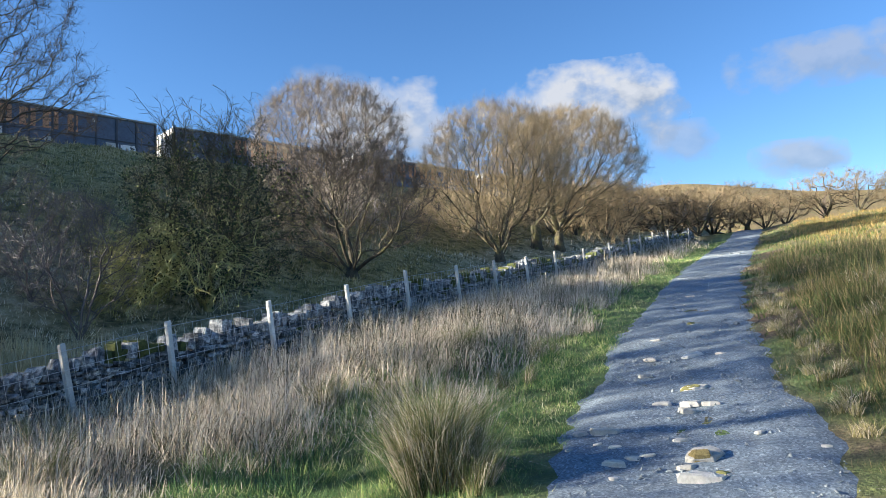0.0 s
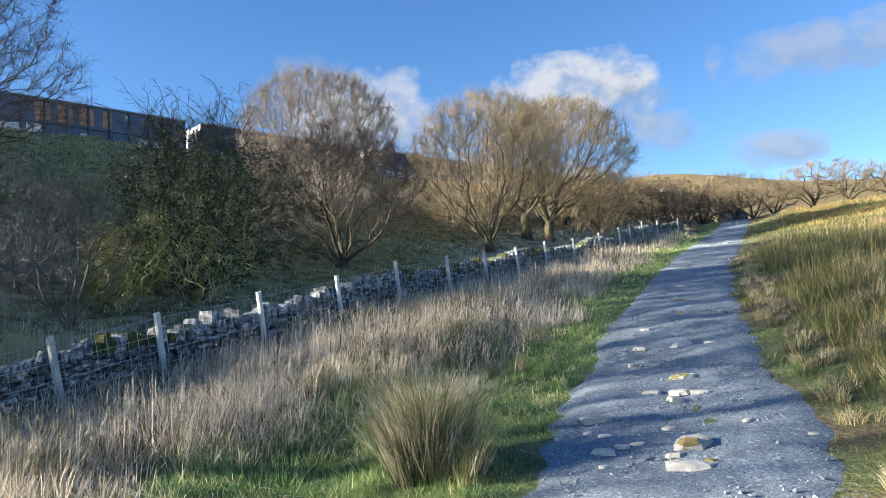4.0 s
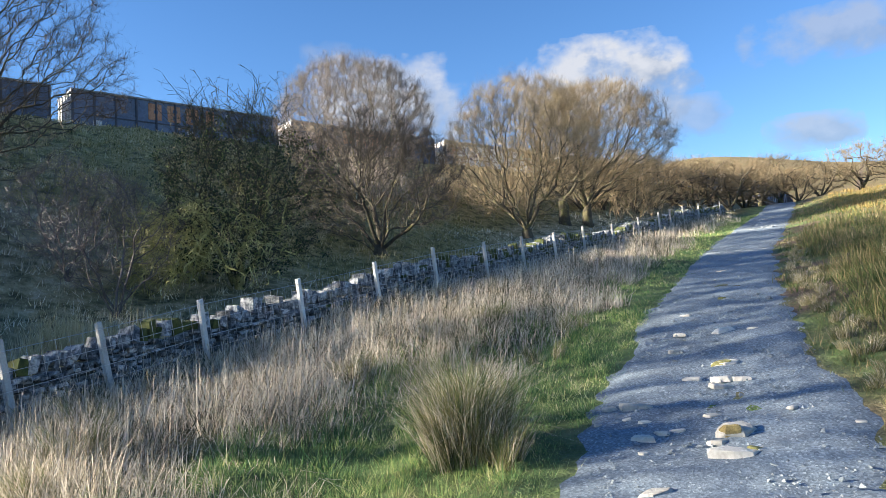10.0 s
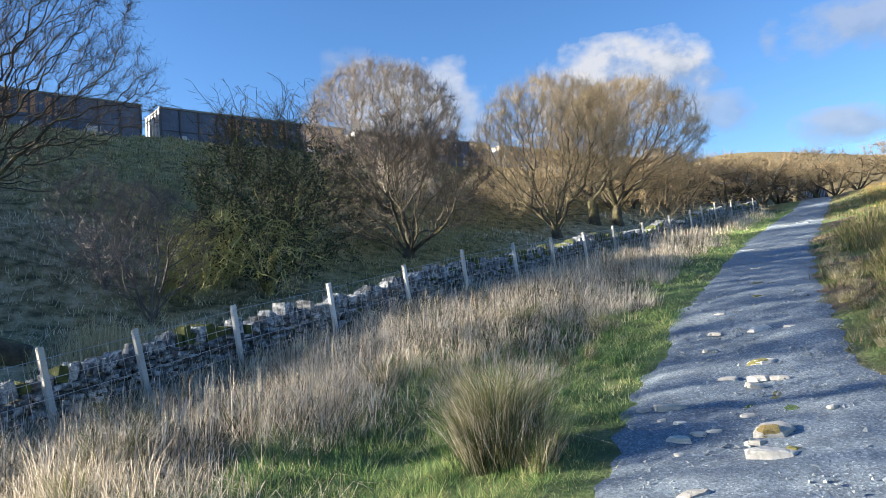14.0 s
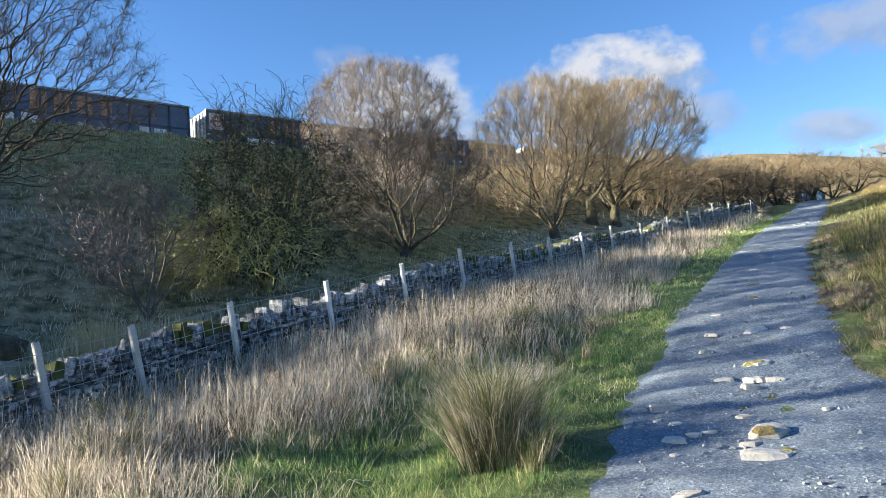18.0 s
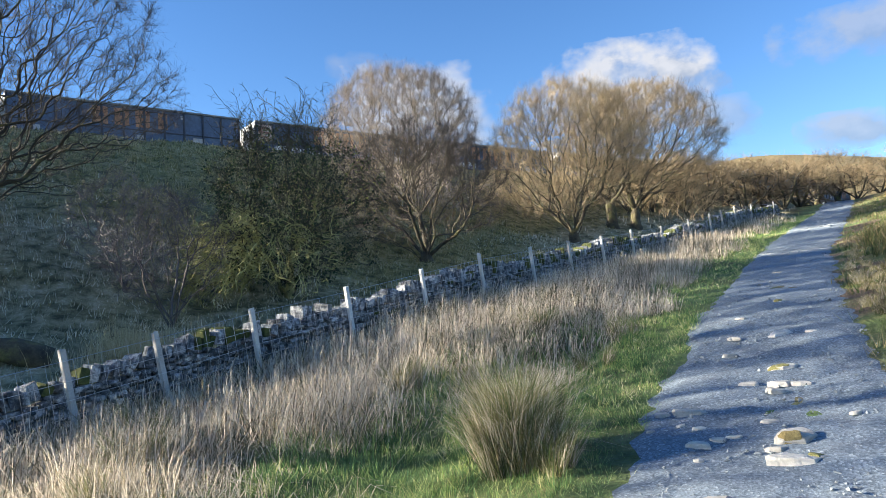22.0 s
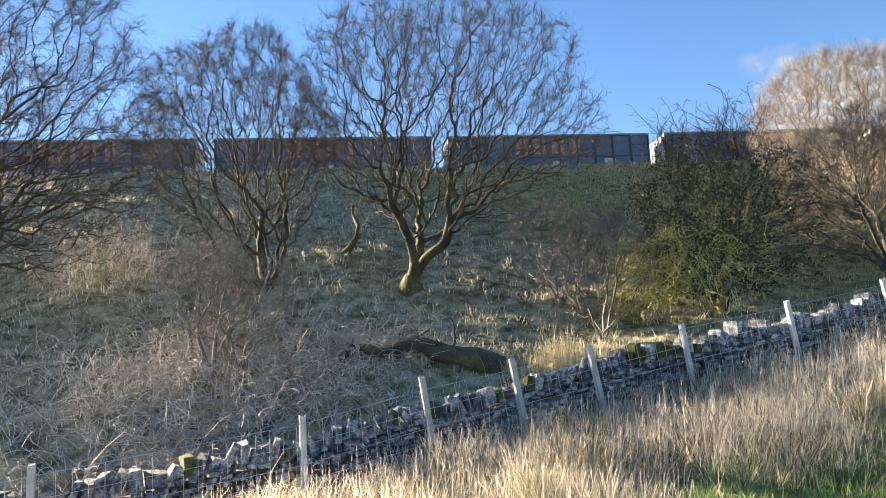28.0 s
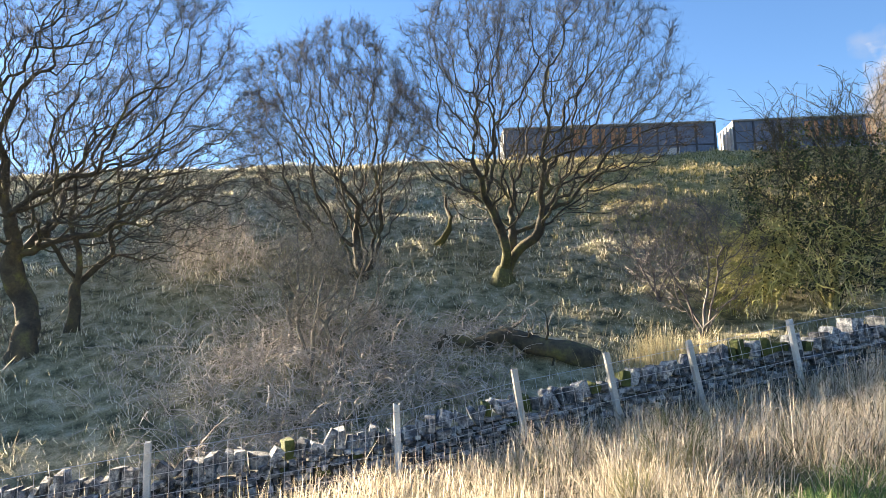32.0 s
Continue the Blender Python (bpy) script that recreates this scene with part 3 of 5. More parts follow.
def build_wall():
    rng = np.random.default_rng(11)
    wall = empty("dry_stone_wall", "grey limestone dry stone field wall with upright coping stones", "wall", kind="structure")
    ss = np.arange(-16, 52, 0.5)
    V, n = [], len(ss)
    for s in ss:
        x, y, z = wall_frame(s)
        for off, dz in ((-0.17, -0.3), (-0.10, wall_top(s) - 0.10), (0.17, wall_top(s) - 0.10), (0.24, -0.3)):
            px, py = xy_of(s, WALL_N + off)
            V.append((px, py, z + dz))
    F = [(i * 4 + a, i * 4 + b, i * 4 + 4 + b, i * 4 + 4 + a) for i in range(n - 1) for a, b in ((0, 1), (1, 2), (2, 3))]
    # dark sheet inside the wall, standing in for shade between its stones
    link_mesh("wall_core_shade", V, F, M_CORESHADE, wall)
    turn = Matrix.Rotation(radians(60), 3, "Z")
    shapes = [stone_mesh(rng, 1, 1, 1, 0.15) for _ in range(26)]
    data = []
    for v, t in shapes:
        for mat in (M_STONE, M_MOSS):
            me = bpy.data.meshes.new("stone")
            me.from_pydata(v, [], t)
            me.materials.append(mat)
            data.append(me)
    R3 = np.array(turn)
    rest = {False: [[], [], 0], True: [[], [], 0]}

    def lay(name, s, off, z, lx, ly, lz, tilt, mossy=False):
        k = int(rng.integers(len(shapes)))
        x, y = xy_of(s, WALL_N + off)
        slope = math.atan(0.133)
        m = Matrix.Translation((x, y, z)) @ Matrix.Rotation(radians(60), 4, "Z") @ Matrix.Rotation(-slope + tilt, 4, "Y") @ Matrix.Rotation(rng.normal(0, 0.06), 4, "X") @ Matrix.Rotation(rng.normal(0, 0.07), 4, "Z")
        if -1.2 < s < 2.6:
            ob = new(name, data[2 * k + (1 if mossy else 0)])
            ob.parent = wall
            ob.matrix_basis = m @ Matrix.Diagonal((lx, ly, lz, 1))
        else:
            v, t = shapes[k]
            w = (v * (lx, ly, lz)) @ np.array(m.to_3x3()).T + np.array(m.translation)
            lot = rest[bool(mossy)]
            lot[0].append(w)
            lot[1].append(t + lot[2])
            lot[2] += len(v)

    s_lo, s_hi = -15.0, 51.0
    z0 = 0.0
    while z0 < 0.95:
        h = rng.uniform(0.06, 0.12) * (1 - 0.25 * z0)
        s = s_lo + rng.uniform(0, 0.3)
        while s < s_hi:
            l = rng.choice([0.09, 0.13, 0.18, 0.25]) * rng.uniform(0.8, 1.25) * (1 - 0.2 * z0)
            sc = s + l / 2
            top = float(wall_top(sc)) - 0.04
            if z0 + h * 0.5 < top:
                zb = float(np.interp(sc, WS, WZ)) + z0 + h / 2 + rng.normal(0, 0.012)
                lay("stone", sc, -0.17 + 0.10 * z0 + rng.normal(0, 0.032), zb, l * rng.uniform(0.94, 1.06), 0.24 * rng.uniform(0.8, 1.25), h * rng.uniform(0.82, 1.12), rng.normal(0, 0.10), rng.uniform() < 0.015 + 0.22 * float(smooth(12, 24, sc)))
            s += l + rng.uniform(0.0, 0.015)
        z0 += h * 0.97
    s = s_lo
    while s < s_hi:
        l = rng.uniform(0.065, 0.165)
        if rng.uniform() < 0.2:
            l *= 1.7
        hh = rng.uniform(0.18, 0.34) if l < 0.2 else rng.uniform(0.12, 0.22)
        zb = float(np.interp(s + l / 2, WS, WZ)) + float(wall_top(s)) - 0.06 + hh / 2
        mossy = (6.0 < s < 7.8 and rng.uniform() < 0.5) or rng.uniform() < 0.07 + 0.3 * float(smooth(12, 24, s))
        lay("coping_stone", s + l / 2, 0.02 + rng.normal(0, 0.03), zb, l, rng.uniform(0.32, 0.46), hh, rng.normal(0.2, 0.34), mossy)
        s += l + rng.uniform(0.0, 0.03)
    for mossy, name, mat in ((False, "wall_stones", M_WALLFAR), (True, "mossy_stones", M_MOSS)):
        ob = link_mesh(name, np.concatenate(rest[mossy][0]), np.concatenate(rest[mossy][1]), mat, wall)
        tagged(ob, "stones overgrown with dark green moss" if mossy else "", kind="stuff")


def island_stone(source):
    m = source.copy()
    nt = m.node_tree
    info = next(n for n in nt.nodes if n.bl_idname == "ShaderNodeObjectInfo")
    geo = nt.nodes.new("ShaderNodeNewGeometry")
    for l in list(info.outputs["Random"].links):
        nt.links.new(geo.outputs["Random Per Island"], l.to_socket)
    return m


M_WALLFAR = island_stone(M_STONE)
FENCE_N = 9.22
POSTS = [-6.2, -1.56, 1.43, 3.05, 4.4, 5.67, 7.36, 9.55, 11.84, 14.12, 16.62, 18.93, 21.31, 23.93, 27.06, 30.57, 33.87, 35.93, 38.57, 42.32, 48.5]
LEANS = [0, 0, 1, 7, 9, 10, 7, 8, 8, 8, 9, 9, 10, 9, 8, 9, 10, 12, 10, 8, 3]


def build_fence():
    rng = np.random.default_rng(12)
    fence = empty("stock_fence", "wooden posts with galvanised stock netting beside a stone wall", "fence")
    tops = []
    for s, lean in zip(POSTS, LEANS):
        s += 1.17 * math.sin(radians(lean))
        x, y = xy_of(s, FENCE_N)
        z = float(np.interp(s, WS, WZ))
        h = 1.17 + rng.normal(0, 0.03)
        bm = bmesh.new()
        box(bm, 0, 0, h / 2 - 0.15, 0.080, 0.075, h + 0.3, 0.008)
        for v in bm.verts:
            if v.co.z > h - 0.02:
                v.co.z += 0.02 * rng.uniform(-1, 1)
        ob = part("post", bm, M_POST, fence)
        lean_v = Matrix.Rotation(radians(-lean * 1.05), 4, "Y")
        ob.matrix_basis = Matrix.Translation((x, y, z)) @ Matrix.Rotation(radians(60), 4, "Z") @ lean_v
        tops.append(ob.matrix_basis)
    # netting: line wires from post to post, and upright stays
    for k, hgt in enumerate((0.18, 0.36, 0.56, 0.80, 1.06)):
        pts = np.array([list(m @ Vector((0, -0.055, hgt))) for m in tops])
        fine = np.stack([np.interp(np.linspace(0, len(pts) - 1, len(pts) * 4 - 3), np.arange(len(pts)), pts[:, a]) for a in range(3)], 1)
        v, f = tubes(fine[None], np.full((1, len(fine)), 0.0042 if hgt < 1 else 0.005), 3)
        link_mesh("wire", v, f, M_WIRE, fence)
    P = []
    for a, b, sa, sb in zip(tops[:-1], tops[1:], POSTS[:-1], POSTS[1:]):
        if sa > 40:
            continue
        cnt = max(2, int((sb - sa) / 0.16))
        for k in range(cnt):
            u = (k + 0.5) / cnt
            lo = (a @ Vector((0, -0.055, 0.18))).lerp(b @ Vector((0, -0.055, 0.18)), u)
            hi = (a @ Vector((0, -0.055, 0.80))).lerp(b @ Vector((0, -0.055, 0.80)), u)
            hi2 = (a @ Vector((0, -0.055, 1.06))).lerp(b @ Vector((0, -0.055, 1.06)), u)
            P.append([list(lo), list(hi), list(hi2)])
    P = np.array(P)
    v, f = tubes(P, np.full(P.shape[:2], 0.0034), 3)
    tagged(link_mesh("netting", v, f, M_WIRE, fence), kind="stuff")


# ---- trees ----
def paths(base, d, L, K, wig, trop, rng):
    pts, d = [base], unit(d)
    for _ in range(K - 1):
        d = unit(d + rng.normal(0, wig, d.shape) + trop)
        pts.append(pts[-1] + d * (L / (K - 1))[:, None])
    return np.stack(pts, 1)


def sprout(P, R, m, lo, hi, ang, ang_sd, rng):
    """m shoots from each branch: base, direction, radius of the parent there, and where along it."""
    B, K, _ = P.shape
    u = (np.linspace(lo, hi, m)[None] + rng.uniform(-0.5, 0.5, (B, m)) * (hi - lo) / m).clip(0.02, 0.995)
    i = np.minimum((u * (K - 1)).astype(int), K - 2)
    w = (u * (K - 1) - i)[..., None]
    b = np.arange(B)[:, None]
    base = P[b, i] * (1 - w) + P[b, i + 1] * w
    tan = unit(P[b, i + 1] - P[b, i])
    rad = R[b, i] * (1 - w[..., 0]) + R[b, i + 1] * w[..., 0]
    side = unit(np.cross(tan, rng.normal(0, 1, tan.shape)))
    a = np.radians(rng.normal(ang, ang_sd, u.shape))[..., None]
    d = tan * np.cos(a) + side * np.sin(a)
    return base.reshape(-1, 3), d.reshape(-1, 3), rad.ravel(), u.ravel()


def dome(rng, n, c, r, floor, hollow=0.3, lumps=1.0):
    """Points in a lumpy ellipsoid above its floor, denser towards the outside."""
    c, r = np.array(c, float), np.array(r, float)
    d = unit(rng.normal(0, 1, (6 * n, 3)))
    q = rng.uniform(hollow**2.2, 1, 6 * n) ** (1 / 2.2)
    az = np.arctan2(d[:, 1], d[:, 0])
    lump = 1 + lumps * (0.06 * np.sin(3 * az + c[0] * 7) * np.sqrt(1 - d[:, 2] ** 2) + 0.05 * np.sin(7 * d[:, 2] + 5 * d[:, 0] + c[2]))
    p = c + d * (q * lump)[:, None] * r
    return p[p[:, 2] > floor + 0.25 * rng.uniform(-1, 1, 6 * n)][:n]


def colonise(rng, A, P0, parent0, step, kill, wig, lift, rounds=260):
    """Branches that grow step by step towards the points A, each of which draws the nearest branch until it is reached."""
    P, par = np.zeros((30000, 3)), np.full(30000, -1)
    n = len(P0)
    P[:n], par[:n] = P0, parent0
    kids = np.zeros(30000, int)
    d2 = ((A[:, None] - P[None, :n]) ** 2).sum(2)
    near, best = d2.argmin(1), d2.min(1)
    alive = np.ones(len(A), bool)
    sq = (A**2).sum(1)
    reach = 5.5 * step
    for _ in range(rounds):
        alive &= best > kill**2
        ai = np.flatnonzero(alive & (best < reach**2))
        if not len(ai):
            ai = np.flatnonzero(alive)
        if not len(ai):
            break
        u, inv = np.unique(near[ai], return_inverse=True)
        D = np.zeros((len(u), 3))
        np.add.at(D, inv, unit(A[ai] - P[near[ai]]))
        ok = kids[u] < 3
        alive[ai[~ok[inv]]] = False
        u, D = u[ok], unit(D[ok])
        if not len(u) or n + len(u) > 29000:
            break
        Q = P[u] + step * unit(D + rng.normal(0, wig, D.shape) + np.array([0, 0, lift]))
        kids[u] += 1
        P[n : n + len(u)], par[n : n + len(u)] = Q, u
        dd = sq[:, None] - 2 * A @ Q.T + (Q**2).sum(1)[None]
        j = dd.argmin(1)
        m = dd[np.arange(len(A)), j]
        closer = m < best
        best[closer], near[closer] = np.maximum(m[closer], 0), n + j[closer]
        n += len(u)
    return P[:n], par[:n]


def crooked(P, a1, l1, a2, l2):
    """Bends all branches by a smooth field of two sizes, nothing at the foot."""
    k = np.clip(P[:, 2:3] / 2.2, 0, 1)
    D = np.zeros_like(P)
    for amp, lam in ((a1, l1), (a2, l2)):
        for ax in range(3):
            u, v, w = P[:, ax] / lam * 6.28, P[:, (ax + 1) % 3] / lam * 6.28, P[:, (ax + 2) % 3] / lam * 6.28
            D[:, ax] += amp * (np.sin(v + 1.3 * ax + 0.7 * np.sin(w)) + np.sin(0.83 * w + 2.1 * ax + 0.9 * np.sin(0.6 * u))) * 0.6
    return P + D * k


def limbs_of(P, par, tip, power, bend=1.0):
    """Radii by the pipe rule, and the branches as chains of points: lists of indices, thickest first."""
    n = len(P)
    area, main, top = np.zeros(n), np.full(n, -1), np.zeros(n)
    for i in range(n - 1, -1, -1):
        area[i] = max(area[i], tip**power)
        p = par[i]
        if p >= 0:
            area[p] += area[i]
            if area[i] > top[p]:
                top[p], main[p] = area[i], i
    r = area ** (1 / power)
    r = r * (1 + 0.55 * r / r.max())
    mid = (par >= 0) & (main >= 0)
    P = np.where(mid[:, None], 0.7 * P + 0.15 * P[par] + 0.15 * P[main], P)
    P = crooked(P, 0.06 * bend, 2.1, 0.03 * bend, 0.7)
    chains = []
    for i in range(n):
        p = par[i]
        if p < 0 or main[p] != i:
            ch = [i] if p < 0 else [p, i]
            while main[ch[-1]] >= 0:
                ch.append(main[ch[-1]])
            if len(ch) > 1:
                chains.append(ch)
    return P, r, chains


def chain_tubes(P, r, chains, sides):
    by = {}
    for ch in chains:
        by.setdefault(len(ch), []).append(ch)
    out = []
    for K, group in by.items():
        g = np.array(group)
        R = r[g].copy()
        R[:, 0] = np.minimum(R[:, 0], R[:, 1] * 1.15)
        R[:, -1] *= 0.6
        out.append(tubes(P[g], R, sides))
    return joined(out)


def skeleton(rng, stems, foot_r, bole, spread, c, r, floor, n, step, wig, lift, hollow, lumps, lean=(0, 0)):
    """A short bole, stems that fan out from it, and the branches that fill the crown."""
    P0, par = [np.array([0, 0, -0.25]), np.array([0, 0, 0.05])], [-1, 0]
    while P0[-1][2] < bole:
        par.append(len(P0) - 1)
        P0.append(P0[-1] + np.array([lean[0] * 0.2 + rng.normal(0, 0.02), lean[1] * 0.2 + rng.normal(0, 0.02), 0.2]))
    fork = len(P0) - 1
    for k in range(stems):
        az = 2 * np.pi * (k + rng.uniform(-0.3, 0.3)) / stems
        tilt = spread * rng.uniform(0.35, 1.15)
        d = unit(np.array([math.cos(az) * tilt, math.sin(az) * tilt, 1.0]))
        at = max(1, fork - int(rng.integers(0, 3)))
        p = P0[at] + np.array([math.cos(az) * foot_r, math.sin(az) * foot_r, 0.05])
        P0.append(p), par.append(at)
        for _ in range(int(rng.integers(3, 7))):
            d = unit(d + rng.normal(0, 0.16, 3) + np.array([0, 0, 0.05]))
            p = p + d * step
            par.append(len(P0) - 1)
            P0.append(p)
    A = dome(rng, n, c, r, floor, hollow, lumps)
    return colonise(rng, A, np.array(P0), np.array(par), step, step * 1.05, wig, lift)


def tree(name, label, category, seed, x, y, crown_c, crown_r, floor, stems=5, foot_r=0.12, bole=0.5, spread=0.8, n=1500, tip=0.007, twigs=4500, twig_len=0.4, twig=None, bark=None, group="", step=0.24, wig=0.28, lift=0.03, hollow=0.3, lumps=1.0, power=2.1, lean=(0, 0), bend=1.0, fan=0.62):
    """A bare tree: trunk and limbs, and a crown of fine twigs that end along its rounded outline."""
    rng = np.random.default_rng(seed)
    P, par = skeleton(rng, stems, foot_r, bole, spread, crown_c, crown_r, floor, n, step, wig, lift, hollow, lumps, lean)
    P, r, chains = limbs_of(P, par, tip, power, bend)
    r = r * (1 + 0.55 * np.exp(-np.clip(P[:, 2], 0, None) / 0.22) * (r > 0.03))
    ob = empty(name, label, category, group, pose(x, y, float(land(x, y)) - 0.05))
    chains.sort(key=lambda ch: -r[ch[1]])
    bark = bark or M_BARK
    few = [ch for ch in chains if r[ch[1]] > 5.5 * tip][:12]
    for k, ch in enumerate(few):
        link_mesh("trunk" if k == 0 else "limb", *chain_tubes(P, r, [ch], 8), bark, ob, smooth=True)
    rest = chains[len(few) :]
    mid = [ch for ch in rest if r[ch[1]] > 1.6 * tip]
    thin = [ch for ch in rest if r[ch[1]] <= 1.6 * tip]
    if mid:
        tagged(link_mesh("branch_growth", *chain_tubes(P, r, mid, 4), bark, ob, smooth=True), kind="stuff")
    # twigs on the outer nodes
    out = np.flatnonzero((r < 2.6 * tip) & (par >= 0))
    high = np.clip((P[out, 2] - floor) / (crown_c[2] + crown_r[2] - floor), 0.02, 1) ** 0.7
    rim = np.linalg.norm((P[out] - np.array(crown_c)) / np.array(crown_r), axis=1)
    high = high * (0.2 + np.clip(rim, 0, 1.1) ** 3)
    pick = rng.choice(out, twigs, p=high / high.sum())
    w = rng.uniform(0, 1, twigs)[:, None]
    base = P[pick] * w + P[par[pick]] * (1 - w)
    along = unit(P[pick] - P[par[pick]])
    away = unit(base - np.array([0, 0, 0.25 * crown_c[2]]))
    d = along * 0.5 + away * 0.45 + rng.normal(0, fan, (twigs, 3)) + np.array([0, 0, 0.12])
    L = twig_len * rng.uniform(0.45, 1.25, twigs)
    rho = np.linalg.norm((base + unit(d) * L[:, None] - np.array(crown_c)) / np.array(crown_r), axis=1)
    L = L * np.where(rho > 1.04, np.clip(1.5 - 0.75 * (rho - 0.35), 0.3, 1), 1)
    T = paths(base, d, L, 2, 0.1, np.zeros(3), rng)
    TR = np.full((twigs, 2), tip * 0.78)
    b2, d2, _, _ = sprout(T, TR, 2, 0.15, 0.85, 48, 14, rng)
    S = paths(b2, d2 + np.array([0, 0, 0.1]), np.repeat(L, 2) * rng.uniform(0.4, 0.9, len(b2)), 2, 0.1, np.zeros(3), rng)
    v, f = chain_tubes(P, r, thin, 3)
    v2, f2 = joined([spikes(T, TR), spikes(S, np.full((len(S), 2), tip * 0.66))])
    tagged(link_mesh("crown", np.concatenate([v, v2]), f.tolist() + (f2 + len(v)).tolist(), twig or M_TWIG, ob), kind="stuff")
    return ob


def build_trees():
    trees = "bare trees on the embankment"
    # tall many-stemmed tree on the bank, and its neighbours downhill
    tree("bare_tree", "tall bare many-stemmed tree with mossy trunk on the embankment", "tree", 41, -13.9, 15.3, (0.8, 0.7, 5.2), (4.7, 4.7, 3.7), 1.8, 8, 0.12, 0.4, 1.15, 5600, 0.0047, 17000, 0.38, M_TWIGD, M_MBARK, trees, hollow=0.2, wig=0.44, step=0.21, bend=0.55)
    tree("bare_tree", "bare upright many-stemmed tree with dense twigs", "tree", 42, -17.6, 12.9, (-0.5, -0.6, 4.6), (3.3, 3.2, 3.5), 0.8, 9, 0.30, 0.15, 0.9, 4500, 0.0046, 16000, 0.38, M_TWIGD, None, trees, lift=0.07, wig=0.42, power=2.15, step=0.2, bend=0.55)
    tree("bare_tree", "large bare spreading tree with dark limbs", "tree", 43, -19.8, 4.3, (0.6, 0.9, 5.9), (5.2, 5.2, 4.5), 2.7, 10, 0.3, 0.6, 0.8, 5200, 0.0049, 20000, 0.42, M_TWIGD, M_BARK, trees, wig=0.4, step=0.22, bend=0.6)
    tree("bare_tree", "bare tree with a single leaning trunk and crooked low boughs", "tree", 44, -20.6, 5.6, (0.4, 1.2, 4.4), (3.2, 3.2, 3.2), 1.0, 3, 0.06, 1.4, 1.1, 1200, 0.005, 3500, 0.4, M_TWIGD, None, trees, wig=0.5)
    # trees along the wall, farther up the hill
    tree("bare_tree", "rounded dark bare tree with many low limbs behind the wall", "tree", 45, -3.2, 24.6, (0, 0, 2.65), (3.15, 3.0, 2.35), 0.5, 8, 0.15, 0.3, 1.3, 3300, 0.0052, 12000, 0.32, M_TWIGD, M_BARK, trees, wig=0.3, lumps=0.5, bend=0.6, fan=0.5)
    tree("bare_tree", "pale bare tree with a rounded twiggy crown", "tree", 46, -4.9, 31.0, (0, 0, 4.0), (3.6, 3.5, 2.85), 1.2, 7, 0.18, 0.4, 0.8, 3500, 0.0048, 16000, 0.46, M_TWIG, M_BARK, trees, wig=0.36, lumps=0.3, hollow=0.4, bend=0.3, fan=0.5)
    tree("bare_tree", "golden-brown bare tree with mossy foot beside the wall", "tree", 47, 2.75, 34.3, (0, 0, 4.4), (3.9, 3.6, 3.6), 1.3, 10, 0.18, 0.6, 1.15, 3900, 0.0052, 15000, 0.5, M_TWIGG, M_GBARK, trees, lift=0.04, wig=0.34, lumps=0.3, hollow=0.4, bend=0.3, fan=0.5)
    tree("bare_tree", "golden-brown bare tree with mossy trunk beside the wall", "tree", 48, 6.8, 41.2, (0.9, 0, 4.9), (4.5, 4.5, 3.45), 1.8, 6, 0.14, 1.2, 0.9, 3900, 0.0058, 15000, 0.54, M_TWIGG, M_GBARK, trees, lift=0.04, wig=0.34, lumps=0.3, hollow=0.4, bend=0.3, fan=0.5)
    tree("bare_tree", "dark-trunked bare tree among the wall trees", "tree", 49, 5.3, 40.0, (-0.3, 0, 4.7), (3.2, 3.2, 3.3), 1.8, 4, 0.1, 1.5, 0.7, 1200, 0.0095, 4000, 0.5, M_TWIGG, None, trees, lift=0.05, wig=0.4)
    # the far row on the brow
    far = "wind-bent trees on the brow"
    a = tree("far_tree", "low bare wind-bent tree on the hilltop", "tree", 50, 17.2, 60.0, (0.2, 0, 2.0), (3.3, 3.3, 1.8), 0.3, 6, 0.2, 0.3, 1.4, 420, 0.015, 1000, 0.6, M_TWIGF, None, far, step=0.4, wig=0.45)
    b = tree("far_tree", "bare round-topped tree on the hilltop", "tree", 51, 26.0, 64.0, (0, 0, 2.5), (3.4, 3.4, 2.1), 0.6, 5, 0.2, 0.5, 1.2, 420, 0.015, 1000, 0.6, M_TWIGF, None, far, step=0.4, wig=0.45)
    for src, az, d, turn, k in ((a, 9.0, 47, 10, 0.8), (a, 10.6, 50, 95, 0.85), (b, 11.6, 53, 250, 0.95), (a, 13.0, 54, 310, 1.15), (a, 14.4, 57, 20, 1.1), (a, 17.4, 60, 140, 1.15), (b, 18.6, 62, 200, 1.0), (a, 19.9, 60, 60, 1.05), (a, 21.0, 64, 280, 1.1), (b, 23.4, 66, 130, 0.95), (a, 24.6, 63, 330, 0.75), (a, 26.0, 68, 15, 0.85), (b, 28.6, 70, 40, 0.95), (b, 30.8, 69, 200, 0.85), (a, 33.5, 70, 80, 0.85), (a, 7.2, 49, 170, 0.9), (a, 12.2, 60, 220, 1.0)):
        x, y = d * math.sin(radians(az)), d * math.cos(radians(az))
        src.scale = (k, k, k)
        copy_thing(src, pose(x, y, float(land(x, y)) - 0.1, 0, 0, turn))
        src.scale = (1, 1, 1)


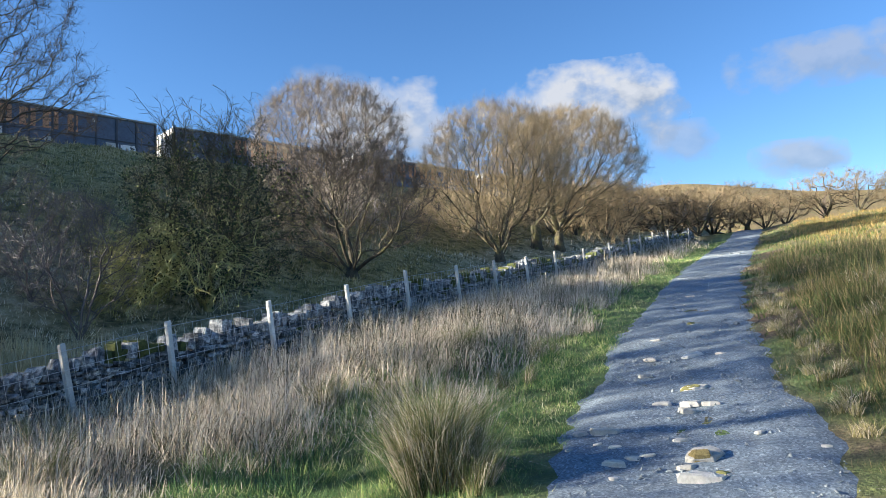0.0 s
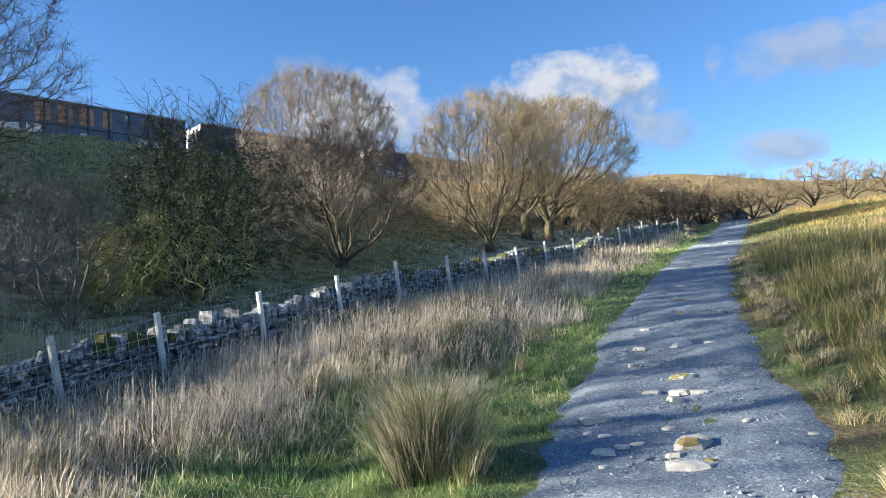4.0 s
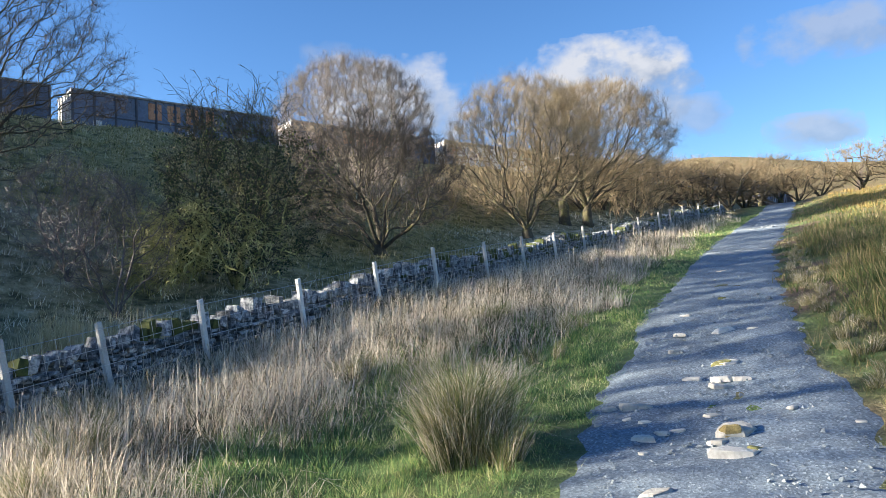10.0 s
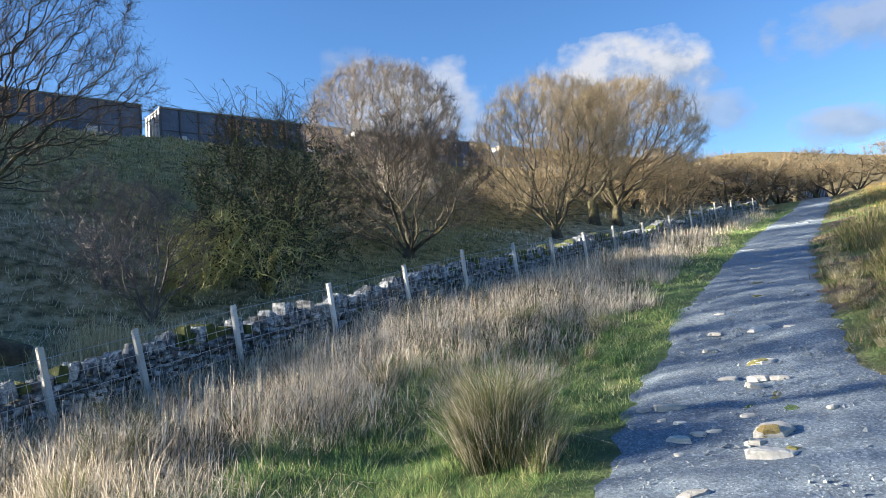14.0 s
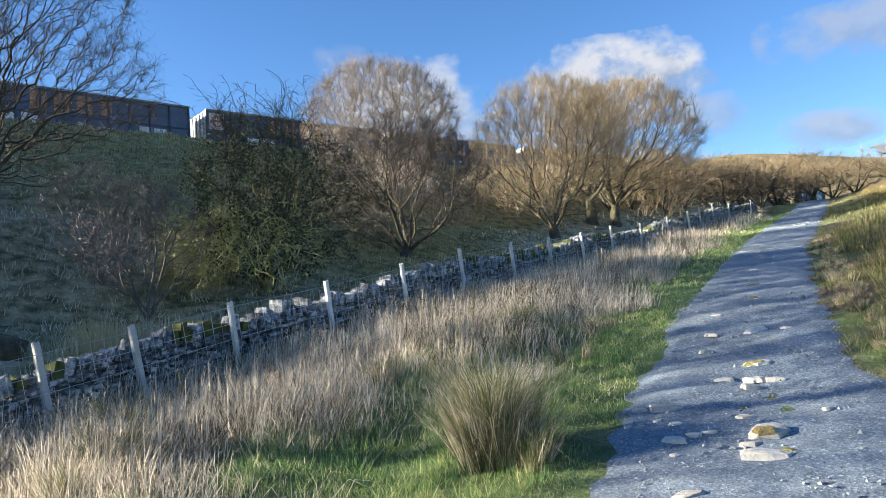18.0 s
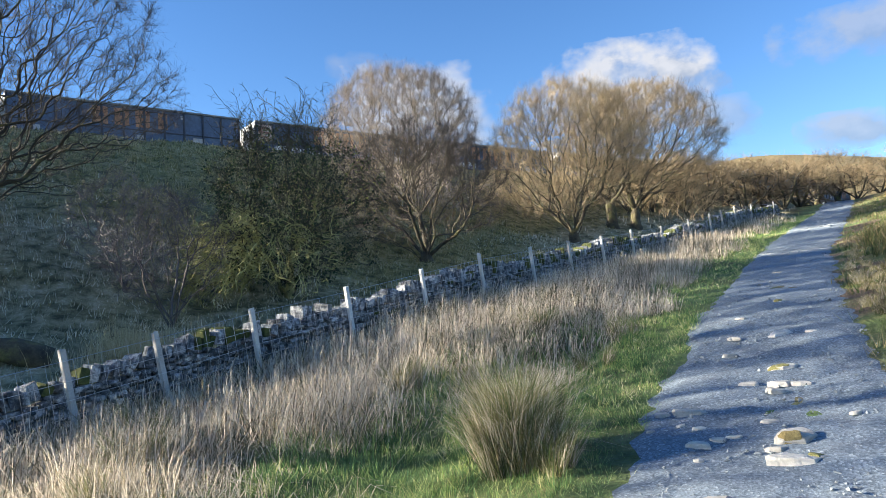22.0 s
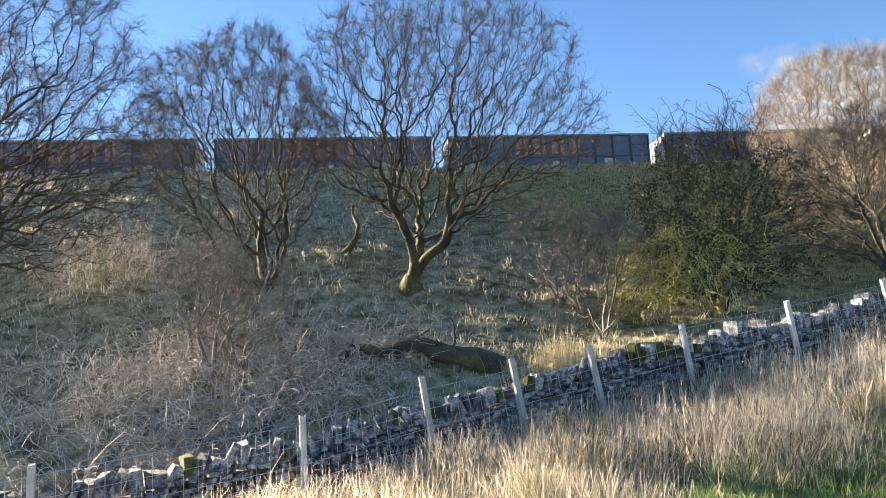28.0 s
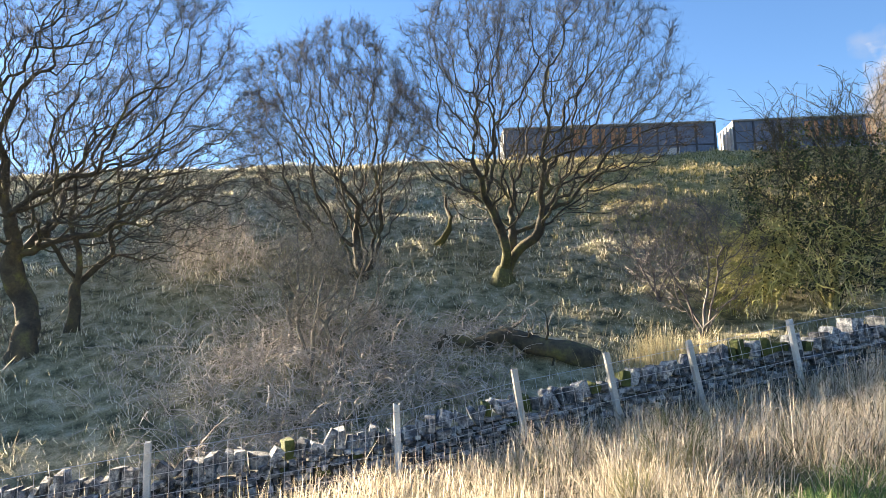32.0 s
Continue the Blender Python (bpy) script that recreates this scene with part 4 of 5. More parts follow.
def build_hawthorn():
    """Dense dark hawthorn, leaves still on it, hanging lichened twigs low down."""
    rng = np.random.default_rng(60)
    x, y = -6.1, 18.3
    P, par = skeleton(rng, 7, 0.16, 0.4, 0.7, (0.15, 0, 2.5), (2.35, 2.3, 2.3), 0.5, 2300, 0.2, 0.42, 0.0, 0.15, 2.6)
    P, r, chains = limbs_of(P, par, 0.0058, 2.35)
    ob = empty("hawthorn", "dense dark green hawthorn with lichened lower twigs behind the wall", "tree", at=pose(x, y, float(land(x, y)) - 0.1))
    chains.sort(key=lambda ch: -r[ch[1]])
    for k, ch in enumerate(chains[:7]):
        link_mesh("trunk" if k == 0 else "limb", *chain_tubes(P, r, [ch], 7), M_LBARK, ob, smooth=True)
    # thin whips above the leaves
    m = 110
    ba = np.stack([rng.choice([-1.0, -0.8, 0.45, 0.6, 1.2], m) + rng.normal(0, 0.22, m), rng.normal(0, 0.4, m), rng.uniform(3.7, 4.6, m)], 1)
    W = paths(ba, np.stack([rng.normal(0, 0.25, m), rng.normal(0, 0.25, m), np.ones(m)], 1), rng.uniform(0.6, 1.75, m), 8, 0.26, np.array([-0.04, 0, -0.01]), rng)
    wb, wd, _, _ = sprout(W, np.ones(W.shape[:2]), 12, 0.15, 1, 55, 14, rng)
    W2 = paths(wb, wd, rng.uniform(0.1, 0.36, len(wb)), 4, 0.35, np.array([0, 0, -0.06]), rng)
    out = np.flatnonzero((r < 0.016) & (par >= 0))
    pick = rng.choice(out, 9000)
    T = paths(P[pick], unit(P[pick] - P[par[pick]]) + rng.normal(0, 0.7, (9000, 3)), rng.uniform(0.12, 0.42, 9000), 3, 0.4, np.array([0, 0, -0.06]), rng)
    v, f = joined([chain_tubes(P, r, chains[7:], 3), tubes(W, np.full(W.shape[:2], 0.0062), 3), tubes(W2, np.full(W2.shape[:2], 0.004), 3)])
    v2, f2 = joined([spikes(T[:, :2], np.full((len(T), 2), 0.0055)), spikes(T[:, 1:], np.full((len(T), 2), 0.0048))])
    tagged(link_mesh("crown", np.concatenate([v, v2]), f.tolist() + (f2 + len(v)).tolist(), M_TWIGH, ob), kind="stuff")
    # leaves in clumps, with gaps between
    ends = np.concatenate([T[:, 1], T[:, 2]])
    lush = wobble(ends[:, 0] * 2 + ends[:, 1], ends[:, 2] * 2, 1.7, 61) + rng.normal(0, 0.25, len(ends))
    ends = ends[(lush > 0.1) & (ends[:, 2] < 4.4)]
    n = len(ends)
    base = ends + rng.normal(0, 0.03, (n, 3))
    a, b = unit(rng.normal(0, 1, (n, 3))), rng.normal(0, 1, (n, 3))
    b = unit(np.cross(a, b))
    w = rng.uniform(0.022, 0.05, n)[:, None]
    v = np.stack([base - a * w, base - b * w * 0.6, base + a * w, base + b * w * 0.6], 1).reshape(-1, 3)
    tagged(link_mesh("leaves", v, np.arange(4 * n).reshape(-1, 4), M_LEAF, ob), kind="stuff")
    # hanging twigs with lichen, low down, their pale colour painting sun on that side
    m = 640
    az = np.radians(np.where(rng.uniform(0, 1, m) < 0.55, rng.uniform(165, 250, m), rng.uniform(150, 320, m)))
    rr = rng.uniform(0.7, 2.5, m)
    base = np.stack([np.cos(az) * rr, np.sin(az) * rr, rng.uniform(0.5, 2.3, m) - 0.25 * (rr - 1.5)], 1)
    d = np.stack([np.cos(az), np.sin(az), rng.normal(-0.1, 0.5, m)], 1)
    P = paths(base, d, rng.uniform(0.3, 0.85, m), 5, 0.4, np.array([0, 0, -0.2]), rng)
    R = rng.uniform(0.010, 0.019, m)[:, None] * np.linspace(1, 0.4, 5)
    b2, d2, r2, u2 = sprout(P, R, 4, 0.2, 1, 50, 14, rng)
    P2 = paths(b2, d2, rng.uniform(0.1, 0.28, len(b2)), 3, 0.4, np.array([0, 0, -0.1]), rng)
    v, f = joined([tubes(P, R, 3), tubes(P2, np.full(P2.shape[:2], 0.0065), 3)])
    tagged(link_mesh("hanging_growth", v, f, M_LICHENSUN, ob, "lichened hanging twigs coloured bright as if sunlit"), kind="stuff")


build_wall()
build_fence()
build_trees()
build_hawthorn()


# ---- the train ----
WAGON, PITCH = 13.2, 14.3


def wagon(variant):
    """An open-topped bogie box wagon; x forward, z up from the rail."""
    names = {0: "faded dark blue box wagon with orange lettering blocks", 1: "faded blue box wagon with spray-painted lower side", 2: "faded blue box wagon with red roundel panel"}
    ob = empty("box_wagon", names[variant], "wagon", "freight train wagons")
    hl, hw, z0, z1 = WAGON / 2, 1.35, 1.15, 3.25
    bm = bmesh.new()
    for sy in (-1, 1):
        box(bm, 0, sy * (hw - 0.04), (z0 + z1) / 2, WAGON, 0.06, z1 - z0)
    box(bm, 0, 0, z0, WAGON, 2 * hw - 0.02, 0.08)
    part("body", bm, M_BLUE, ob)
    for sx in (-1, 1):
        bm = bmesh.new()
        box(bm, sx * (hl - 0.03), 0, (z0 + z1) / 2 + 0.02, 0.06, 2 * hw - 0.16, z1 - z0)
        for y in (-0.9, -0.3, 0.3, 0.9):
            box(bm, sx * (hl + 0.03), y, (z0 + z1) / 2, 0.08, 0.09, z1 - z0 - 0.1)
        part("end_panel", bm, M_END, ob, "pale grey end panel")
        for sy in (-1, 1):
            bm = bar(bmesh.new(), (sx * hl, sy * 0.87, 1.05), (sx * (hl + 0.42), sy * 0.87, 1.05), 0.09)
            bar(bm, (sx * (hl + 0.42), sy * 0.87, 1.05), (sx * (hl + 0.48), sy * 0.87, 1.05), 0.22, 0.22, 12)
            part("buffer", bm, M_DARKSTEEL, ob)
    for sy in (-1, 1):
        for k in range(12):
            x = -hl + 0.06 + (WAGON - 0.12) * k / 11
            bm = box(bmesh.new(), x, sy * (hw + 0.03), (z0 + z1) / 2 - 0.02, 0.11, 0.09, z1 - z0 - 0.02, 0.01)
            part("rib", bm, M_SPRAY if variant == 1 and 1 < k < 9 else M_RIB, ob)
        part("top_rim", box(bmesh.new(), 0, sy * (hw + 0.01), z1 + 0.03, WAGON + 0.04, 0.16, 0.12, 0.015), M_LITRIM, ob, "steel rim coloured pale as a highlight")
        part("waist_rail", box(bmesh.new(), 0, sy * (hw + 0.02), z0 + 0.72, WAGON, 0.05, 0.07), M_RIB, ob)
        part("sole_bar", box(bmesh.new(), 0, sy * (hw - 0.1), z0 - 0.12, WAGON, 0.14, 0.28), M_DARKSTEEL, ob)
        # four lettering blocks and small notices on the side
        yy = sy * (hw + 0.006)
        if variant != 1:
            for k in range(4):
                bm = bmesh.new()
                xc = -1.85 + 1.18 * k if sy < 0 else 1.85 - 1.18 * k
                box(bm, xc, yy - sy * 0.01, z0 + 1.42, 0.82 if k < 3 else 0.56, 0.03, 1.02, 0.01)
                blk = part("lettering_block", bm, M_ORANGE, ob, "faded orange block")
                hole = box(bmesh.new(), xc + 0.05, yy + sy * 0.008, z0 + 1.42 + (0.18 if k else 0), 0.26 if k < 3 else 0.16, 0.012, 0.20)
                part("block_gap", hole, M_BLUE, blk)
                if k:
                    part("block_gap", box(bmesh.new(), xc + (0.04 if k < 3 else 0.16), yy + sy * 0.008, z0 + 1.42 - 0.26, 0.22 if k < 3 else 0.14, 0.012, 0.26), M_BLUE, blk)
        else:
            part("sprayed_panel", box(bmesh.new(), -0.7, yy, z0 + 1.0, 8.9, 0.02, 1.8), M_SPRAY, ob, "panel covered in pale spray paint")
            for xx, w, h, zz in ((3.0, 1.5, 0.55, 1.5), (4.4, 1.1, 1.2, 0.65), (5.4, 0.7, 0.6, 0.4)):
                part("sprayed_patch", box(bmesh.new(), xx, yy + sy * 0.012, z0 + zz, w, 0.02, h, 0.009), M_TEAL, ob, "teal spray-painted patch")
        if variant == 2:
            for xx, w, h, zz in ((-4.7, 0.9, 0.5, 0.36), (-3.5, 0.95, 0.42, 0.34), (-2.3, 0.8, 0.5, 0.38), (4.9, 1.0, 0.4, 0.34)):
                part("sprayed_patch", box(bmesh.new(), -sy * xx, yy, z0 + zz, w, 0.02, h, 0.009), M_SPRAY, ob, "pale spray-painted patch")
        if variant:
            px = -hl + 0.72 if sy < 0 else hl - 0.72
            pan = part("notice_panel", box(bmesh.new(), px, yy, z0 + 1.42, 1.0, 0.02, 1.05), M_PINK, ob, "dirty white panel with red ring")
            bm = bmesh.new()
            for a in range(20):
                t0, t1 = a * math.pi / 10, (a + 1) * math.pi / 10
                bar(bm, (px + 0.33 * math.cos(t0), yy + sy * 0.012, z0 + 1.42 + 0.33 * math.sin(t0)), (px + 0.33 * math.cos(t1), yy + sy * 0.012, z0 + 1.42 + 0.33 * math.sin(t1)), 0.055, 0.055, 4)
            box(bm, px, yy + sy * 0.018, z0 + 1.42, 0.9, 0.02, 0.13)
            part("ring", bm, M_RED, pan)
        for xx, w, h, zz in ((3.9, 0.75, 0.42, 0.35), (-5.2, 0.5, 0.34, 0.3), (2.9, 0.24, 0.22, 1.78), (0.4, 0.5, 0.22, 0.32)):
            part("notice", box(bmesh.new(), -sy * xx, yy, z0 + zz, w, 0.016, h), M_END, ob)
    for sx in (-1, 1):
        bx = sx * (hl - 2.3)
        bog = part("bogie", box(box(bmesh.new(), bx, 0.95, 0.55, 2.6, 0.16, 0.3, 0.03), bx, -0.95, 0.55, 2.6, 0.16, 0.3, 0.03), M_DARKSTEEL, ob)
        for wx in (-0.9, 0.9):
            bm = bar(bmesh.new(), (bx + wx, -0.8, 0.46), (bx + wx, 0.8, 0.46), 0.08)
            for sy in (-1, 1):
                bar(bm, (bx + wx, sy * 0.70, 0.46), (bx + wx, sy * 0.83, 0.46), 0.46, 0.46, 18)
            part("wheelset", bm, M_DARKSTEEL, bog)
    return ob


FIRST, LAST = -5, 17
MARK_T = [0, 1.5, 5, 7, 9, 10.5, 12, 14, 17.5, 19.5, 21.5, 23, 26, 30, 32]
MARK_Q = [19.95, 31.59, 58.9, 74.57, 90.13, 101.95, 113.7, 129.4, 157.4, 173.2, 188.3, 198.9, 220.3, 247.25, 260.1]
RUN = np.polyfit(MARK_T, MARK_Q, 6)


def wagon_pose(k, t):
    q = float(np.polyval(RUN, t)) - PITCH * k - 0.5 * PITCH + 0.55
    x, y, h = (float(v) for v in track_at(q))
    return pose(x, y, RAIL_Z + 0.05, 0, 0, 90 - math.degrees(h))


WAGONS = {}


def build_train():
    kinds = {v: wagon(v) for v in (0, 1, 2)}
    used = set()
    for k in range(FIRST, LAST + 1):
        v = {0: 2, 2: 2, 3: 1, 9: 2, 10: 2, 11: 2}.get(k, 0)
        if v in used:
            WAGONS[k] = copy_thing(kinds[v], wagon_pose(k, 0))
        else:
            used.add(v)
            WAGONS[k] = kinds[v]
            kinds[v].matrix_basis = wagon_pose(k, 0)


def build_track():
    q = np.arange(-400, 440, 2.0)
    x, y, h = track_at(q)
    side = np.stack([np.cos(h), -np.sin(h)], 1)
    c = np.stack([x, y], 1)
    prof = [(-2.6, -0.45), (-1.6, -0.12), (1.6, -0.12), (2.6, -0.45)]
    V = np.concatenate([np.concatenate([c + side * o, np.full((len(q), 1), RAIL_Z + dz)], 1)[:, None] for o, dz in prof], 1).reshape(-1, 3)
    i = np.arange(len(q) - 1)[:, None] * 4
    F = np.concatenate([np.concatenate([i + a, i + a + 1, i + a + 5, i + a + 4], 1) for a in range(3)])[:, ::-1]
    tagged(link_mesh("track_bed", V, F, M_BALLAST), "grey stone ballast bed on the embankment", "track bed", kind="structure")
    track = empty("railway_track", "steel rails on ballast along the embankment", "railway track", kind="structure")
    for o in (-0.75, 0.75):
        P = np.concatenate([c + side * o, np.full((len(q), 1), RAIL_Z - 0.02)], 1)[None]
        v, f = tubes(P, np.full(P.shape[:2], 0.06), 4)
        link_mesh("rail", v, f, M_RAIL, track)


build_track()
build_train()


# ---- rushes, grass and undergrowth ----
def scatter(rng, n, s0, s1, n0, n1):
    s, nn = rng.uniform(s0, s1, n), rng.uniform(n0, n1, n)
    return s, nn


def sward(name, label, rng, s, n, length, width, lean, material, clump=0.0, curl=0.5, wind=None, category="grass", short=False):
    x, y = xy_of(s, n)
    if clump:
        # gather the blades into tufts
        order = np.lexsort((n, np.floor(s / 0.7)))
        rank = np.empty(len(s), int)
        rank[order] = np.arange(len(s))
        own = rng.uniform(0.15, 1.0, len(s)) < 0.7
        cs = np.where(own, order[rank // 26 * 26], np.arange(len(s)))
        length = length * rng.uniform(0.6, 1.3, len(s))[cs]
        cx, cy = x[cs], y[cs]
        x, y = cx + rng.normal(0, clump, len(s)), cy + rng.normal(0, clump, len(s))
        out = np.where(rng.uniform(0, 1, len(s)) < 0.45, rng.uniform(0, 2 * np.pi, len(s))[cs] + rng.normal(0, 0.35, len(s)), np.arctan2(x - cx, y - cy))
    else:
        out = rng.uniform(0, 2 * np.pi, len(s))
    if wind is not None:
        out = np.where(rng.uniform(0, 1, len(s)) < 0.35, wind + rng.normal(0, 0.5, len(s)), out)
    base = np.stack([x, y, land(x, y) - 0.02], 1)
    v, f = blades(base, length, width, out, np.abs(lean), rng, curl, short)
    return tagged(link_mesh(name, v, f, material), label, category, kind="stuff")


def keep(mask, *arrays):
    return [a[mask] for a in arrays]


def build_cover():
    rng = np.random.default_rng(70)
    # tall dry rushes between the path's verge and the wall
    S, N = [], []
    for cnt, s0, s1 in ((150000, -8, 14), (60000, 14, 28), (40000, 28, 50)):
        s, n = scatter(rng, cnt, s0, s1, 2.0, 9.45)
        S.append(s), N.append(n)
    s, n = np.concatenate(S), np.concatenate(N)
    x, y = xy_of(s, n)
    edge = np.interp(s, PS, PN) + 2.3 + 0.45 * wobble(x, y, 3.0, 71) + 1.0 * smooth(11, 5, s)
    thin = 0.62 + 0.5 * wobble(x, y, 2.2, 72)
    ok = (n > edge) & (rng.uniform(0, 1, len(s)) < thin + smooth(0.5, 2.5, n - edge) * 0.4) & (np.hypot(x, y) > 3.0) & (n < 9.45 - 1.0 * smooth(4.5, 1.0, s))
    # a lane of short green grass runs in among the rushes
    lane = np.abs(n - np.interp(s, [3.6, 4.4, 5.5, 7.2, 9.0], [4.4, 4.7, 4.3, 5.5, 6.2])) < np.interp(s, [3.6, 4.4, 5.6, 9.0], [0.6, 0.85, 0.5, 0.25])
    ok &= ~(lane & (s > 3.6) & (s < 9.0) & (rng.uniform(0, 1, len(s)) < 0.62))
    # and a low sunny hollow opens beside the big tuft
    ok &= ~((((x + 1.15) / 0.85) ** 2 + ((y - 6.3) / 0.75) ** 2 < 1 + 0.25 * wobble(x, y, 0.8, 75)) & (rng.uniform(0, 1, len(s)) < 0.95))
    s, n, edge, x, y = keep(ok, s, n, edge, x, y)
    d = np.hypot(x, y)
    L = (0.30 + 0.22 * smooth(0, 2.0, n - edge)) * rng.uniform(0.65, 1.25, len(s)) * (1 + 0.18 * wobble(x, y, 2.5, 73))
    L *= 1 - 0.55 * (((x + 2.3) / 1.5) ** 2 + ((y - 6.4) / 0.9) ** 2 < 1)
    W = np.clip(0.0009 * d, 0.004, 0.028) * rng.uniform(0.5, 1.4, len(s))
    lean = np.abs(rng.normal(0.58, 0.45, len(s))).clip(0, 1.4)
    for close, words in ((True, "dry brown rushes covering the slope below the wall"), (False, "dry brown rushes farther up the slope beside the path")):
        sel = (s < 14) == close
        sward("rushes", words, rng, *keep(sel, s, n, L, W, lean), M_RUSH, 0.10, wind=radians(100), curl=1.15, short=not close)
    # short green turf on the left verge and among the rushes
    s = np.concatenate([rng.uniform(2, 12, 75000), rng.uniform(12, 50, 30000)])
    pn = np.interp(s, PS, PN)
    n = pn + 1.15 + 0.27 * smooth(13, 5, s) + rng.uniform(0, 1, len(s)) ** 1.2 * np.where(s < 12, 3.4, 1.9)
    x, y = xy_of(s, n)
    d = np.hypot(x, y)
    ok = rng.uniform(0, 1, len(s)) < 0.9 + 0.25 * wobble(x, y, 1.2, 74)
    s, n, d = keep(ok, s, n, d)
    x, y = xy_of(s, n)
    L = rng.uniform(0.025, 0.075, len(s)) * (1 + 0.9 * wobble(x, y, 0.6, 79)) * (1 + 1.0 * smooth(1.4, 2.8, n - np.interp(s, PS, PN)))
    sward("verge_grass", "short bright green grass along the path edge", rng, s, n, L, np.clip(0.0012 * d, 0.006, 0.028), rng.normal(0.6, 0.35, len(s)), M_GRASS, 0.05, short=True)
    # right-hand side: tan tussocks and grass
    s = np.concatenate([rng.uniform(2.5, 16, 66000), rng.uniform(16, 58, 36000)])
    pn = np.interp(s, PS, PN)
    n = pn - 0.95 - rng.uniform(0, 1, len(s)) ** 1.1 * np.where(s < 16, 4.5, 9.0)
    x, y = xy_of(s, n)
    d = np.hypot(x, y)
    tall = smooth(-0.3, 0.6, wobble(x, y, 2.6, 75)) * smooth(0.2, 1.4, pn - 1.0 - n)
    L = rng.uniform(0.05, 0.14, len(s)) * (0.5 + 0.5 * smooth(0, 0.8, pn - 1.0 - n)) + 0.18 * tall * rng.uniform(0.4, 1.2, len(s))
    W = np.clip(0.0011 * d, 0.005, 0.03) * rng.uniform(0.6, 1.4, len(s))
    bare = smooth(1.4, 0.6, pn - 0.7 - n) * smooth(-0.35, 0.35, wobble(x, y, 2.2, 29))
    ok = rng.uniform(0, 1, len(s)) > 0.85 * bare
    s, n, x, y, L, W, pn = keep(ok, s, n, x, y, L, W, pn)
    pick = rng.uniform(0, 1, len(s)) < 0.55 + 0.3 * wobble(x, y, 3.3, 76)
    sward("hill_grass", "green grass on the slope beside the path", rng, *keep(pick, s, n, L * 0.8, W), rng.normal(0.5, 0.3, pick.sum()), M_HILL, 0.07, short=True)
    sward("tan_grass", "tan tussocky moor grass beside the path", rng, *keep(~pick, s, n, L, W), rng.normal(0.45, 0.2, (~pick).sum()), M_TUSSOCK, 0.09, short=True)
    # taller rushy clumps on that slope, and foxy moor grass along its brow
    m = 21000
    s = rng.uniform(4.5, 26, m)
    n = np.interp(s, PS, PN) - 1.7 - rng.uniform(0, 1, m) ** 1.2 * 5.0
    x, y = xy_of(s, n)
    ok = wobble(x, y, 2.4, 81) + rng.normal(0, 0.25, m) > 0.05
    s, n, x, y = keep(ok, s, n, x, y)
    sward("slope_rushes", "brown and olive rush clumps on the slope beside the path", rng, s, n, rng.uniform(0.22, 0.5, len(s)), np.clip(0.0011 * np.hypot(x, y), 0.005, 0.02), np.abs(rng.normal(0.35, 0.25, len(s))), M_SLOPERUSH, 0.10, category="rushes", short=True)
    m = 30000
    s = rng.uniform(26, 62, m)
    n = np.interp(s, PS, PN) - 3.0 - rng.uniform(0, 1, m) * 13.0
    x, y = xy_of(s, n)
    ok = wobble(x, y, 5.0, 82) + rng.normal(0, 0.3, m) > -0.1
    s, n, x, y = keep(ok, s, n, x, y)
    sward("moor_grass", "foxy orange-brown moor grass along the brow", rng, s, n, rng.uniform(0.08, 0.28, len(s)), np.clip(0.0006 * np.hypot(x, y), 0.015, 0.04), np.abs(rng.normal(0.4, 0.25, len(s))), M_MOORGRASS, 0.18, short=True)
    # rough grass of the embankment, in tufts
    s = np.concatenate([rng.uniform(-20, 30, 140000), rng.uniform(30, 62, 16000)])
    n = 10.0 + rng.uniform(0, 1, len(s)) * (np.interp(s, TS, TN) - 3.2 - 10.0)
    x, y = xy_of(s, n)
    d = np.hypot(x, y)
    L = rng.uniform(0.06, 0.2, len(s)) * (1 + 0.5 * wobble(x, y, 1.6, 77))
    W = np.clip(0.0012 * d, 0.009, 0.042) * rng.uniform(0.6, 1.4, len(s))
    dead = s + 0.25 * (n - 14) + 2 * wobble(x, y, 6, 33) + rng.normal(0, 2, len(s)) < 13
    # beyond s 26 the bleached blades stand in for sunlit grass
    dead |= (s > 26 + rng.normal(0, 1.5, len(s))) & (n < 16 + rng.normal(0, 0.7, len(s)))
    sward("bank_grass", "rough olive grass on the embankment side", rng, *keep(~dead, s, n, L, W), rng.normal(0.5, 0.3, (~dead).sum()), M_BANK, 0.12, wind=radians(140), short=True)
    sward("dead_and_sunlit_grass", "bleached dead grass and litter lower on the embankment, with a far strip coloured as sunlit", rng, *keep(dead, s, n, L, W), rng.normal(0.6, 0.35, dead.sum()), M_DEADSUN, 0.12, wind=radians(140), short=True)
    # dead stalks standing over it
    m = 11000
    s = rng.uniform(-14, 22, m)
    n = 11.0 + rng.uniform(0, 1, m) ** 1.3 * (np.interp(s, TS, TN) - 16.0)
    x, y = xy_of(s, n)
    ok = wobble(x, y, 4.0, 78) + rng.normal(0, 0.4, m) > -0.2
    s, n, x, y = keep(ok, s, n, x, y)
    sward("dead_stalks", "pale dead stalks standing on the embankment", rng, s, n, rng.uniform(0.15, 0.5, len(s)), rng.uniform(0.007, 0.014, len(s)), rng.normal(0.5, 0.35, len(s)), M_STALK, 0.0, short=True)
    # pale reeds in the wet hollow behind the wall
    m = 1700
    s, n = rng.normal(7.75, 0.55, m), rng.normal(13.2, 0.38, m)
    sward("reeds", "straw-coloured reeds in the hollow behind the wall", rng, s, n, rng.uniform(0.3, 0.68, m), np.full(m, 0.011), rng.normal(0.2, 0.12, m), M_REED, 0.15, category="reeds")
    m = 1500
    s, n = rng.uniform(9.5, 11.6, m), rng.normal(11.0, 0.4, m)
